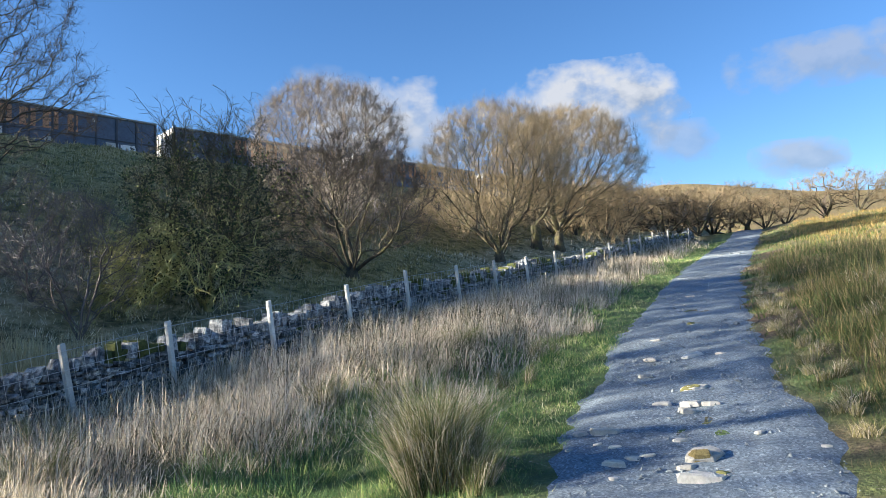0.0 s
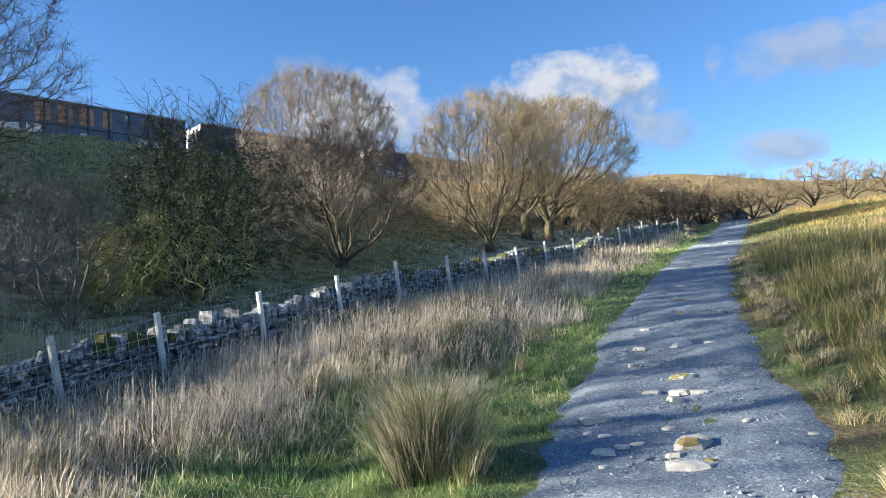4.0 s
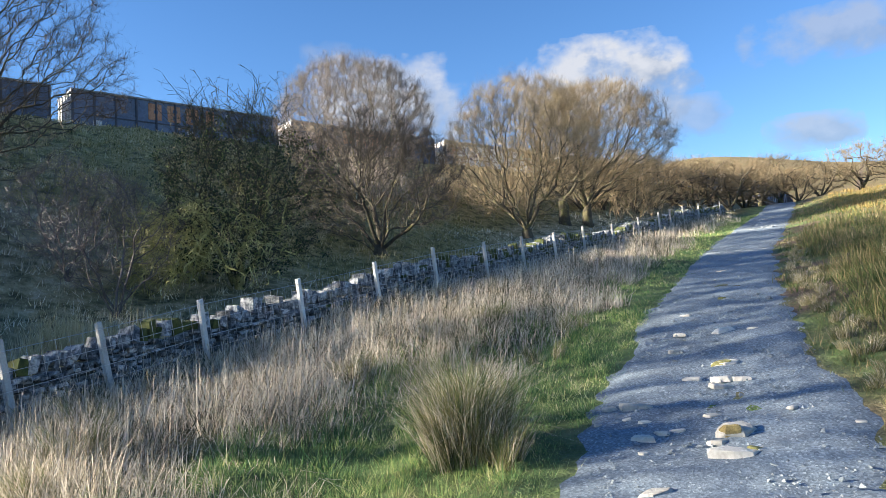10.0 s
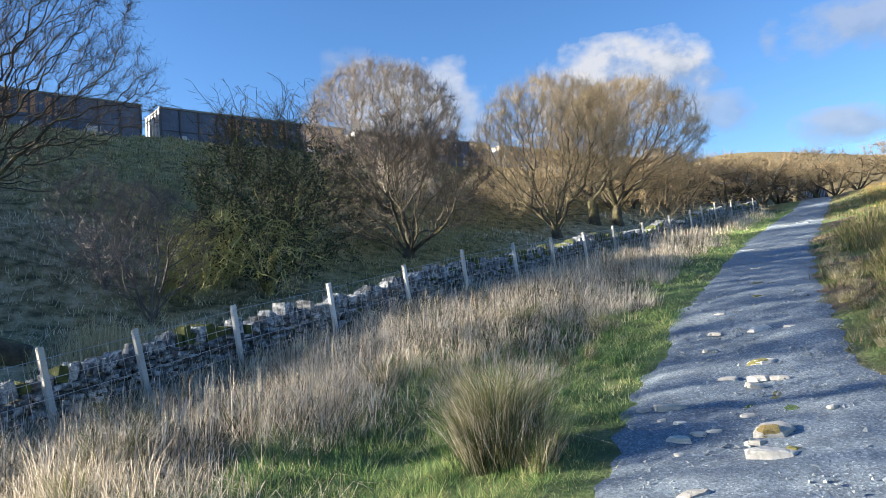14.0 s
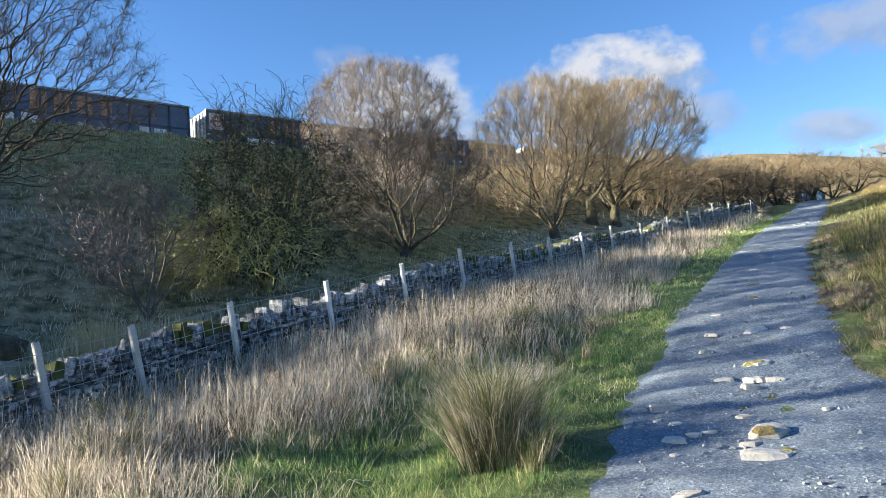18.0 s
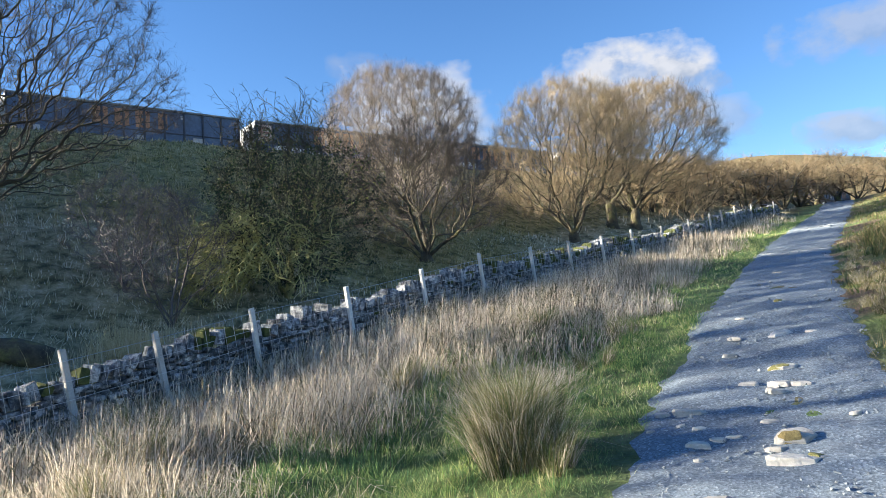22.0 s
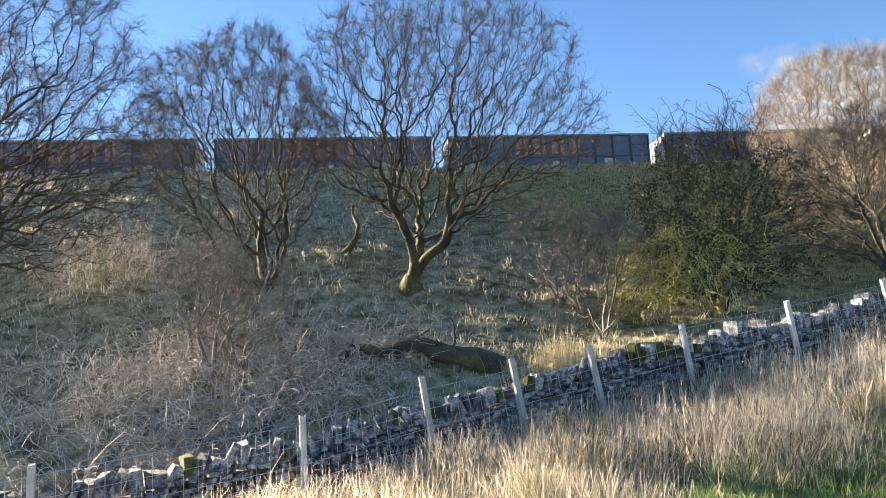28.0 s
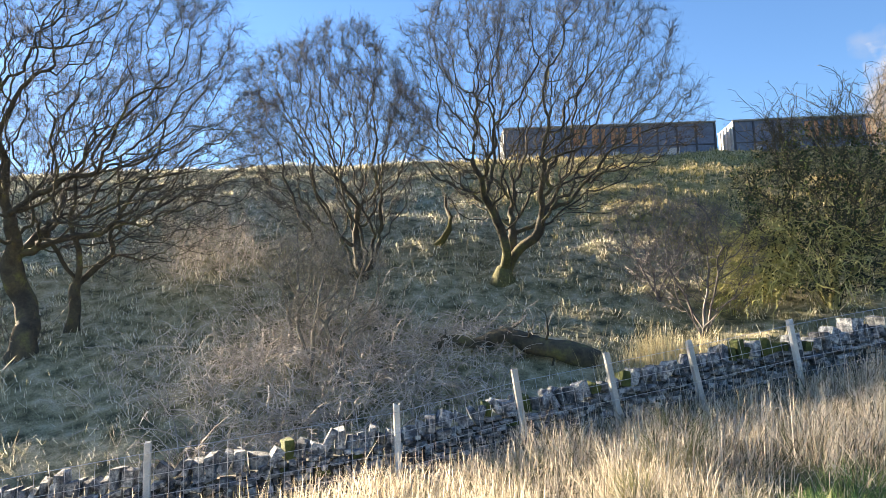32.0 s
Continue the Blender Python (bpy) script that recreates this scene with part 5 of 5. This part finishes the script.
    sward("reeds", "straw-coloured reeds in the hollow behind the wall", rng, s, n, rng.uniform(0.2, 0.4, m), np.full(m, 0.010), rng.normal(0.25, 0.12, m), M_REED, 0.12, category="reeds")


def rush_tuft(rng, x, y, count, radius, height, material, label):
    """A tuft of green stems in several crowns, with dead straw-coloured ones bent out of it."""
    ob = empty("rush_tuft", label, "rush tuft", "rush tufts", pose(x, y, float(land(x, y))))
    crowns = max(3, int(count / 170))
    ca, cr = rng.uniform(0, 2 * np.pi, crowns), radius * 0.62 * np.sqrt(rng.uniform(0, 1, crowns))
    ch, cl, cd = rng.uniform(0.7, 1.15, crowns), np.abs(rng.normal(0, 0.22, crowns)), rng.uniform(0, 2 * np.pi, crowns)
    for name, share, mat in (("green_growth", 0.56, material), ("dry_growth", 0.44, M_RUSH)):
        m = int(count * share)
        k = rng.integers(0, crowns, m)
        a, rr = rng.uniform(0, 2 * np.pi, m), radius * 0.22 * np.sqrt(rng.uniform(0, 1, m))
        px, py = x + cr[k] * np.cos(ca[k]) + rr * np.cos(a), y + cr[k] * np.sin(ca[k]) + rr * np.sin(a)
        base = np.stack([px, py, land(px, py) - 0.03], 1) - np.array(ob.matrix_basis.translation)
        out = np.arctan2(px - x, py - y)
        lean = 0.04 + 0.6 * cl[k] + 0.26 * np.hypot(px - x, py - y) / radius + np.abs(rng.normal(0, 0.16 if name == "green_growth" else 0.4, m))
        az = np.where(rng.uniform(0, 1, m) < 0.4, cd[k] + rng.normal(0, 0.4, m), out + rng.normal(0, 0.6, m))
        v, f = blades(base, height * ch[k] * rng.uniform(0.5, 1.15, m), rng.uniform(0.003, 0.0065, m), az, lean, rng, 0.9)
        tagged(link_mesh(name, v, f, mat, ob), kind="stuff")


def build_tufts():
    rng = np.random.default_rng(80)
    rush_tuft(rng, -0.12, 6.15, 2700, 0.44, 1.02, M_TUFT, "big olive rush tuft beside the path")
    rush_tuft(rng, 0.12, 5.85, 420, 0.26, 0.52, M_TUFT, "olive rush tuft with straw tips")
    for x, y, c, r, h in ((-3.3, 5.3, 800, 0.4, 0.6), (-3.9, 6.6, 900, 0.45, 0.65), (0.9, 9.6, 500, 0.35, 0.4), (1.6, 11.4, 500, 0.4, 0.4), (-1.6, 9.2, 700, 0.4, 0.6), (0.2, 11.8, 600, 0.4, 0.55), (-4.6, 8.2, 700, 0.4, 0.65)):
        rush_tuft(rng, x, y, c, r, h, M_TUFT, "olive rush tuft among dry grass")
    for k in range(24):
        s = 5.2 + 0.85 * k + rng.normal(0, 0.25)
        x, y = xy_of(s, float(np.interp(s, PS, PN)) - 1.22 - 0.35 * rng.uniform(0, 1) ** 1.5)
        rush_tuft(rng, x, y, 380, rng.uniform(0.22, 0.38), rng.uniform(0.14, 0.24), M_CUSHION, "low pale tan grass cushion on the path edge")
    for x, y, c, r, h in ((4.5, 6.8, 500, 0.45, 0.36), (5.2, 8.3, 500, 0.45, 0.42), (5.9, 9.5, 500, 0.5, 0.45), (6.9, 11.0, 500, 0.5, 0.45), (7.9, 13.2, 500, 0.5, 0.42), (3.95, 6.9, 300, 0.26, 0.2), (4.15, 7.9, 300, 0.28, 0.2), (4.5, 8.9, 300, 0.3, 0.22), (4.9, 10.0, 300, 0.3, 0.22), (5.3, 11.2, 300, 0.32, 0.24), (5.85, 12.6, 300, 0.34, 0.24), (6.4, 14.2, 300, 0.36, 0.26)):
        rush_tuft(rng, x, y, c, r, h, M_TUSSOCK, "tan grass tussock beside the path")


def build_undergrowth():
    rng = np.random.default_rng(90)

    def thicket(name, label, category, cx, cy, rx, ry, count, length, rad, material, up, droop, side=5, turn=0.0):
        a, q = rng.uniform(0, 2 * np.pi, count), np.sqrt(rng.uniform(0, 1, count))
        u, w = rx * q * np.cos(a), ry * q * np.sin(a)
        px, py = cx + u * math.cos(turn) - w * math.sin(turn), cy + u * math.sin(turn) + w * math.cos(turn)
        ob = empty(name, label, category, at=pose(cx, cy, float(land(cx, cy))))
        base = np.stack([px, py, land(px, py) - 0.03], 1) - np.array(ob.matrix_basis.translation)
        d = np.stack([rng.normal(0, 0.6, count), rng.normal(0, 0.6, count), np.full(count, up)], 1)
        P = paths(base, d, length * rng.uniform(0.5, 1.2, count), 7, 0.16, np.array([0, 0, -droop]), rng)
        R = rad * rng.uniform(0.7, 1.3, count)[:, None] * np.linspace(1, 0.45, 7)
        b2, d2, r2, u2 = sprout(P, R, side, 0.2, 1, 45, 15, rng)
        P2 = paths(b2, d2 + np.array([0, 0, 0.2]), length * 0.28 * rng.uniform(0.4, 1.2, len(b2)), 4, 0.2, np.array([0, 0, -droop]), rng)
        b3, d3, _, _ = sprout(P2, np.ones(P2.shape[:2]), 2, 0.3, 1, 45, 15, rng)
        P3 = paths(b3, d3, length * 0.12 * rng.uniform(0.4, 1.2, len(b3)), 2, 0.2, np.zeros(3), rng)
        v, f = tubes(P, R, 4)
        tagged(link_mesh("cane_growth", v, f, material, ob), kind="stuff")
        v, f = tubes(P2, np.full(P2.shape[:2], rad * 0.55), 3)
        v2, f2 = spikes(P3, np.full((len(P3), 2), rad * 0.45))
        tagged(link_mesh("twig_growth", np.concatenate([v, v2]), f.tolist() + (f2 + len(v)).tolist(), material, ob), kind="stuff")
        return ob

    thicket("bramble_thicket", "leafless bramble and scrub tangle at the foot of the bank", "bramble", -13.0, 8.2, 3.6, 2.2, 620, 1.5, 0.011, M_BRAMBLE, 1.0, 0.17, 3, radians(125))
    thicket("bramble_thicket", "leafless pale scrub tangle behind the wall", "bramble", -11.4, 10.9, 2.2, 1.3, 260, 1.1, 0.011, M_BRAMBLE, 0.8, 0.2, 3, radians(125))
    thicket("bramble_thicket", "leafless bramble and dead stalks lower on the bank", "bramble", -16.4, 7.4, 3.2, 2.2, 280, 0.9, 0.0085, M_BRAMBLE, 1.0, 0.14, 3, radians(125))
    tree("birch_sapling", "slender leafless purple-brown sapling behind the wall", "sapling", 91, -7.95, 15.4, (0.0, 0, 1.75), (1.5, 1.5, 1.5), 0.3, 8, 0.06, 0.1, 0.7, 700, 0.0052, 1800, 0.3, M_TWIGP, M_TWIGP, step=0.17, lift=0.1, power=2.8)
    tree("birch_sapling", "thin leafless purple-brown sapling on the bank foot", "sapling", 92, -9.7, 16.6, (0.0, 0, 1.6), (1.5, 1.5, 1.4), 0.3, 6, 0.08, 0.1, 0.7, 600, 0.0052, 1500, 0.3, M_TWIGP, M_TWIGP, step=0.17, lift=0.1, power=2.8)
    thicket("scrub_bush", "leafless golden scrub under the trees", "bush", 1.5, 40.5, 4.6, 2.0, 110, 3.2, 0.013, M_TWIGG, 1.5, 0.02, 5, radians(60))
    thicket("scrub_bush", "leafless reddish scrub at the bank foot", "bush", -4.5, 36.0, 3.6, 2.0, 100, 2.6, 0.011, M_BRAMBLE, 1.4, 0.03, 7, radians(60))
    thicket("scrub_bush", "leafless golden scrub beyond the wall trees", "bush", 11.0, 50.0, 5.0, 2.4, 110, 3.6, 0.015, M_TWIGG, 1.5, 0.02, 5, radians(60))
    thicket("scrub_bush", "leafless brown scrub on the embankment", "bush", -21.0, 10.0, 2.6, 1.6, 80, 2.4, 0.009, M_BRAMBLE, 1.4, 0.03, 7)
    # slender grey stems that rise out of the brambles
    for seed, x, y, h in ((95, -13.0, 8.9, 3.2), (96, -13.9, 8.7, 2.8), (97, -15.6, 9.4, 3.4)):
        tree("scrub_sapling", "slender crooked grey sapling in the brambles", "sapling", seed, x, y, (0.2, 0.1, 0.62 * h), (0.32 * h, 0.32 * h, 0.42 * h), 0.6, 3, 0.08, 0.15, 0.4, 260, 0.0062, 700, 0.3, M_TWIGS, M_TWIGS, "saplings in the brambles", step=0.2, wig=0.5, lift=0.08)
    # fallen log at the bank foot, with snapped boughs
    log = empty("fallen_log", "dark mossy fallen trunk with snapped boughs at the bank foot", "log", at=pose(0, 0, 0))
    u = np.linspace(0, 1, 14)
    xs, ys = -12.2 + 3.3 * u, 10.9 + 1.75 * u + 0.15 * np.sin(6 * u)
    P = np.stack([xs, ys, land(xs, ys) + 0.10 + 0.28 * np.sin(np.pi * u) + 0.05 * np.sin(17 * u)], 1)[None]
    R = (0.10 + 0.16 * u + 0.025 * np.sin(23 * u))[None]
    link_mesh("trunk", *tubes(P, R, 10), M_MBARK, log, smooth=True)
    b2, d2, _, _ = sprout(P, R, 9, 0.05, 0.8, 60, 15, rng)
    P2 = paths(b2, d2 + np.array([0, 0, 0.35]), rng.uniform(0.4, 1.1, len(b2)), 6, 0.28, np.array([0, 0, -0.02]), rng)
    for p in P2:
        link_mesh("bough", *tubes(p[None], 0.035 * np.linspace(1, 0.25, 6)[None], 6), M_BARK, log, smooth=True)
    b3, d3, _, _ = sprout(P2, np.ones(P2.shape[:2]), 7, 0.2, 1, 50, 15, rng)
    P3 = paths(b3, d3, rng.uniform(0.2, 0.55, len(b3)), 4, 0.3, np.zeros(3), rng)
    tagged(link_mesh("twig_growth", *tubes(P3, np.full(P3.shape[:2], 0.007), 3), M_BRAMBLE, log), kind="stuff")
    # crooked mossy stub on the bank
    stub = empty("broken_stub", "crooked mossy broken stem growing on the bank", "tree stub", at=pose(-17.6, 16.0, float(land(-17.6, 16.0)) - 0.1))
    P = np.array([[(0, 0, 0), (0.25, 0.1, 0.2), (0.5, 0.2, 0.55), (0.52, 0.25, 0.95), (0.3, 0.25, 1.35), (0.25, 0.3, 1.8)]], float)
    v, f = tubes(P, np.array([[0.13, 0.12, 0.10, 0.08, 0.05, 0.03]]), 8)
    link_mesh("stem", v, f, M_MBARK, stub, smooth=True)
    R = np.array([[0.1, 0.1, 0.09, 0.07, 0.05, 0.03]])
    b2, d2, _, _ = sprout(P, R, 14, 0.45, 1, 55, 15, rng)
    P2 = paths(b2, d2 + np.array([0, 0, 0.3]), rng.uniform(0.3, 0.8, len(b2)), 4, 0.2, np.array([0, 0, 0.05]), rng)
    v, f = tubes(P2, np.full(P2.shape[:2], 0.009), 3)
    link_mesh("twigs", v, f, M_TWIG, stub)


# ---- stones on the path ----
STONES = [(1.28, 7.24, 0.24), (1.52, 7.2, 0.45), (1.37, 6.86, 0.18), (1.51, 6.73, 0.2), (1.39, 6.32, 0.34), (1.58, 6.39, 0.22), (1.71, 6.41, 0.2), (2.14, 6.17, 0.5), (1.94, 6.02, 0.28), (2.16, 5.77, 0.28), (1.95, 5.74, 0.57), (2.1, 6.68, 0.23), (2.47, 7.54, 0.35), (2.58, 7.77, 0.38), (2.77, 7.71, 0.3), (2.32, 7.91, 0.29), (2.83, 8.34, 0.51), (2.51, 9.23, 0.29), (2.3, 8.34, 0.17), (2.85, 10.14, 0.29), (3.42, 10.01, 0.52), (3.79, 9.93, 0.34), (3.31, 11.42, 0.28), (4.38, 12.71, 0.38), (5.96, 17.25, 0.38), (2.82, 6.64, 0.2), (3.13, 6.09, 0.17), (1.09, 6.8, 0.16), (1.31, 5.97, 0.14), (1.14, 4.95, 0.36)]
MOSSY = {9, 16, 23}


def pebble(rng, rough=0.18):
    """A flat broken stone about 1 across and 0.5 high: an uneven outline, a chipped shoulder and a slightly tilted top."""
    m = int(rng.integers(6, 9))
    a = 2 * np.pi * (np.arange(m) + rng.uniform(-0.3, 0.3, m)) / m
    rad = rng.uniform(0.36, 0.54, m)
    tilt = rng.normal(0, 0.10, 2)
    bm = bmesh.new()
    rings = []
    for k, z in ((1.0, -0.2), (1.02, 0.10), (0.88, 0.24), (0.6, 0.29)):
        ring = []
        for t, q in zip(a, rad):
            q = q * k * (1 + rng.normal(0, rough * 0.22))
            x, y = q * math.cos(t), q * math.sin(t)
            ring.append(bm.verts.new((x, y, z + (tilt[0] * x + tilt[1] * y + rng.normal(0, 0.018) if z > 0 else 0))))
        rings.append(ring)
    for lo, hi in zip(rings[:-1], rings[1:]):
        for k in range(m):
            bm.faces.new((lo[k], lo[(k + 1) % m], hi[(k + 1) % m], hi[k]))
    bm.faces.new(rings[-1])
    bm.faces.new(rings[0][::-1])
    return bm


def build_stones():
    rng = np.random.default_rng(100)
    for k, (x, y, w) in enumerate(STONES):
        x, y, w = 0.965 * x, 0.965 * y, 0.70 * w
        bm = pebble(rng, 0.26)
        for v in bm.verts:
            v.co.x, v.co.y, v.co.z = v.co.x * w, v.co.y * w * rng.uniform(0.58, 0.62), v.co.z * w * (0.75 if k == 7 else 0.42)
        me = bpy.data.meshes.new("path_stone")
        bm.to_mesh(me)
        bm.free()
        me.materials.append(M_PALE)
        ob = new("path_stone", me)
        ob.matrix_basis = pose(x, y, float(land(x, y)) + 0.036, rng.normal(0, 3), rng.normal(0, 3), rng.uniform(-30, 30))
        tagged(ob, "pale limestone with moss set in the gravel path" if k in MOSSY else "pale limestone lying in the gravel path", "stone", "stones on the path")
        if k in MOSSY or k == 7:
            bm = pebble(rng, 0.3)
            for v in bm.verts:
                v.co.x, v.co.y, v.co.z = v.co.x * w * 0.66 - w * 0.12, v.co.y * w * 0.42 - w * 0.05, v.co.z * w * (0.62 if k == 7 else 0.34) + w * 0.045
            part("moss", bm, M_CAP if k != 7 else M_TUSSMOSS, ob, "yellow-green moss")
    # loose gravel
    n = 7000
    s = np.concatenate([rng.uniform(3, 14, 5000), rng.uniform(14, 46, 2000)])
    nn = np.interp(s, PS, PN) + rng.uniform(-0.95, 1.15, n)
    x, y = xy_of(s, nn)
    c = on_land(x, y, 0.040)
    octa = np.array([[1, 0, 0], [-1, 0, 0], [0, 1, 0], [0, -1, 0], [0, 0, 0.6], [0, 0, -0.6]], float)
    size = rng.lognormal(-5.1, 0.5, n) * (1 + s / 40)
    V = c[:, None] + (octa + rng.normal(0, 0.3, (n, 6, 3))) * size[:, None, None]
    tri = np.array([[0, 2, 4], [2, 1, 4], [1, 3, 4], [3, 0, 4], [2, 0, 5], [1, 2, 5], [3, 1, 5], [0, 3, 5]])
    F = (tri[None] + 6 * np.arange(n)[:, None, None]).reshape(-1, 3)
    tagged(link_mesh("gravel", V.reshape(-1, 3), F, M_CHIPS), "loose grey limestone chippings on the path", "gravel", kind="stuff")
    # bedrock ledges across the path
    for s, n0, n1, h in ((23.2, -0.9, 1.2, 0.13), (31.0, -0.7, 0.9, 0.2), (32.4, -1.0, 0.2, 0.12), (20.0, -0.9, -0.1, 0.07), (36.5, -0.8, 1.1, 0.12), (40.0, -0.6, 1.0, 0.12)):
        pn = float(np.interp(s, PS, PN))
        m = 22
        u = np.linspace(n0, n1, m)
        rows = []
        for ds, dz in ((-0.12, -0.1), (-0.04, h * 0.34), (0.30, h * 0.4), (0.9, -0.02)):
            jit = rng.normal(0, 0.012, m)
            px, py = xy_of(s + ds + jit + 0.12 * wobble(u, u * 0, 0.9, int(s * 10)), pn + u)
            taper = np.minimum(1, np.minimum(u - n0, n1 - u) / 0.25)
            rows.append(np.stack([px, py, land(px, py) + dz * np.maximum(taper, 0.05) + rng.normal(0, 0.012, m)], 1))
        V = np.array(rows)
        idx = np.arange(4 * m).reshape(4, m)
        F = np.stack([idx[:-1, :-1], idx[:-1, 1:], idx[1:, 1:], idx[1:, :-1]], -1).reshape(-1, 4)[:, ::-1]
        ob = link_mesh("rock_ledge", V.reshape(-1, 3), F, M_GRAVEL)
        tagged(ob, "low grey bedrock ledge crossing the path", "rock ledge", "rock ledges on the path")


M_CHIPS = island_stone(M_GRAVEL)


# ---- clouds ----
def cloud_mat(name, seed, size, white, grey, cover, top, bite):
    """Vapour: a soft dome eaten into by billows of two sizes, bright above and greyer below; size is in degrees of sky."""
    m = bpy.data.materials.new(name)
    m.use_nodes = True
    nt = m.node_tree
    nt.nodes.remove(nt.nodes["Principled BSDF"])
    out = nt.nodes["Material Output"]
    uv = nt.nodes.new("ShaderNodeTexCoord").outputs["UV"]

    def math_node(op, a, b, c=None):
        n = nt.nodes.new("ShaderNodeMath")
        n.operation = op
        for k, v in enumerate((a, b) if c is None else (a, b, c)):
            if isinstance(v, (int, float)):
                n.inputs[k].default_value = v
            else:
                nt.links.new(v, n.inputs[k])
        return n.outputs[0]

    mp = nt.nodes.new("ShaderNodeMapping")
    mp.inputs["Location"].default_value, mp.inputs["Scale"].default_value = (seed, seed * 0.7, 0), (size[0], size[1] * 1.25, 1)
    nt.links.new(uv, mp.inputs[0])
    big, small = noise_tex(nt, 0.22, 3, 0.5, mp.outputs[0]), noise_tex(nt, 0.5, 6, 0.54, mp.outputs[0])
    sep = nt.nodes.new("ShaderNodeSeparateXYZ")
    nt.links.new(uv, sep.inputs[0])
    dx = math_node("MULTIPLY_ADD", sep.outputs["X"], 2.0, -1.0)
    dy = math_node("MULTIPLY_ADD", sep.outputs["Y"], 2.0, -1.0)
    rr = math_node("ADD", math_node("MULTIPLY", dx, dx), math_node("MULTIPLY", dy, dy))
    body = math_node("SUBTRACT", 1.0, rr)
    body = math_node("MULTIPLY_ADD", math_node("SUBTRACT", big, 0.5), 1.6 * bite, body)
    body = math_node("MULTIPLY_ADD", math_node("SUBTRACT", small, 0.5), 1.5 * bite, body)
    edge = math_node("MINIMUM", math_node("SUBTRACT", 1.0, math_node("ABSOLUTE", dx, 0.0)), math_node("SUBTRACT", 1.0, math_node("ABSOLUTE", dy, 0.0)))
    body = math_node("SUBTRACT", body, math_node("MULTIPLY", math_node("SUBTRACT", 0.25, math_node("MINIMUM", edge, 0.25)), 5.0))
    alpha = ramp(nt, body, [(cover, (0, 0, 0)), (cover + 0.25, (0.4 * top,) * 3), (cover + 0.65, (top, top, top))])
    # sunlit top and left, shaded underside: painted into the colour
    tone = math_node("MULTIPLY_ADD", math_node("SUBTRACT", small, 0.5), 1.3, math_node("MULTIPLY_ADD", sep.outputs["Y"], 0.95, math_node("MULTIPLY", sep.outputs["X"], -0.28)))
    col = ramp(nt, tone, [(0.08, grey), (0.52, white)])
    em, tr, mx = nt.nodes.new("ShaderNodeEmission"), nt.nodes.new("ShaderNodeBsdfTransparent"), nt.nodes.new("ShaderNodeMixShader")
    nt.links.new(col, em.inputs[0])
    # a faint glow stands in for sunlight scattered by the cloud
    em.inputs[1].default_value = 0.175
    nt.links.new(alpha, mx.inputs[0])
    nt.links.new(tr.outputs[0], mx.inputs[1])
    nt.links.new(em.outputs[0], mx.inputs[2])
    nt.links.new(mx.outputs[0], out.inputs[0])
    return m


CLOUDS = []
WHITE, DUN, PALE = (0.86, 0.88, 0.93), (0.40, 0.48, 0.62), (0.58, 0.63, 0.73)


def cloud(seed, az0, az1, t0, t1, label, white, grey, cover, top=1.0, bite=1.0):
    """A far bank of cloud between two azimuths and two slopes above the horizon, 3 km off."""
    A = np.radians(np.linspace(az0, az1, 13))
    T = np.linspace(t0, t1, 7)
    V = [(3000 * math.sin(a), 3000 * math.cos(a), 1.6 + 3000 * t) for t in T for a in A]
    F = [(j * 13 + i, j * 13 + i + 1, j * 13 + i + 14, j * 13 + i + 13) for j in range(6) for i in range(12)]
    size = (az1 - az0, math.degrees(math.atan(t1) - math.atan(t0)))
    ob = link_mesh("cloud", V, F, cloud_mat("cloud_vapour", seed, size, white, grey, cover, top, bite))
    layer = ob.data.uv_layers.new(name="uv")
    co = {k: (i / 12, j / 6) for j in range(7) for i in range(13) for k in [j * 13 + i]}
    for lp in ob.data.loops:
        layer.data[lp.index].uv = co[lp.vertex_index]
    ob.visible_shadow = False
    tagged(ob, label, "cloud", "clouds", "structure")
    CLOUDS.append(ob)


def build_clouds():
    cloud(3.1, -13.0, 3.8, 0.17, 0.38, "soft white fair-weather cloud over the trees", WHITE, PALE, 0.30, 0.8, 0.9)
    cloud(7.7, 2.8, 22.5, 0.195, 0.38, "bright white cumulus with a grey edge", WHITE, DUN, 0.30, 0.88, 0.9)
    cloud(5.3, 15.5, 23.0, 0.185, 0.265, "small grey tail of a cumulus", PALE, DUN, 0.30, 0.5, 0.9)
    cloud(12.4, 20.0, 44.0, 0.255, 0.355, "thin grey-white cloud streak", PALE, DUN, 0.27, 0.6, 0.9)
    cloud(15.2, 22.8, 31.5, 0.150, 0.217, "small low grey-white cloud", PALE, DUN, 0.22, 0.7, 0.8)
    cloud(19.6, -13.0, -3.5, 0.315, 0.385, "faint wisp of cloud above the trees", PALE, DUN, 0.34, 0.3, 1.0)


build_cover()
build_tufts()
build_undergrowth()
build_stones()
build_clouds()


# ---- what moves ----
def motions():
    for k, ob in WAGONS.items():
        walk(ob, [(t, wagon_pose(k, t)) for t in range(33)])
    for ob in CLOUDS:
        walk(ob, [(t, pose(0, 0, 0, 0, 0, 0.13 * t)) for t in (0, 16, 32)])


motions()
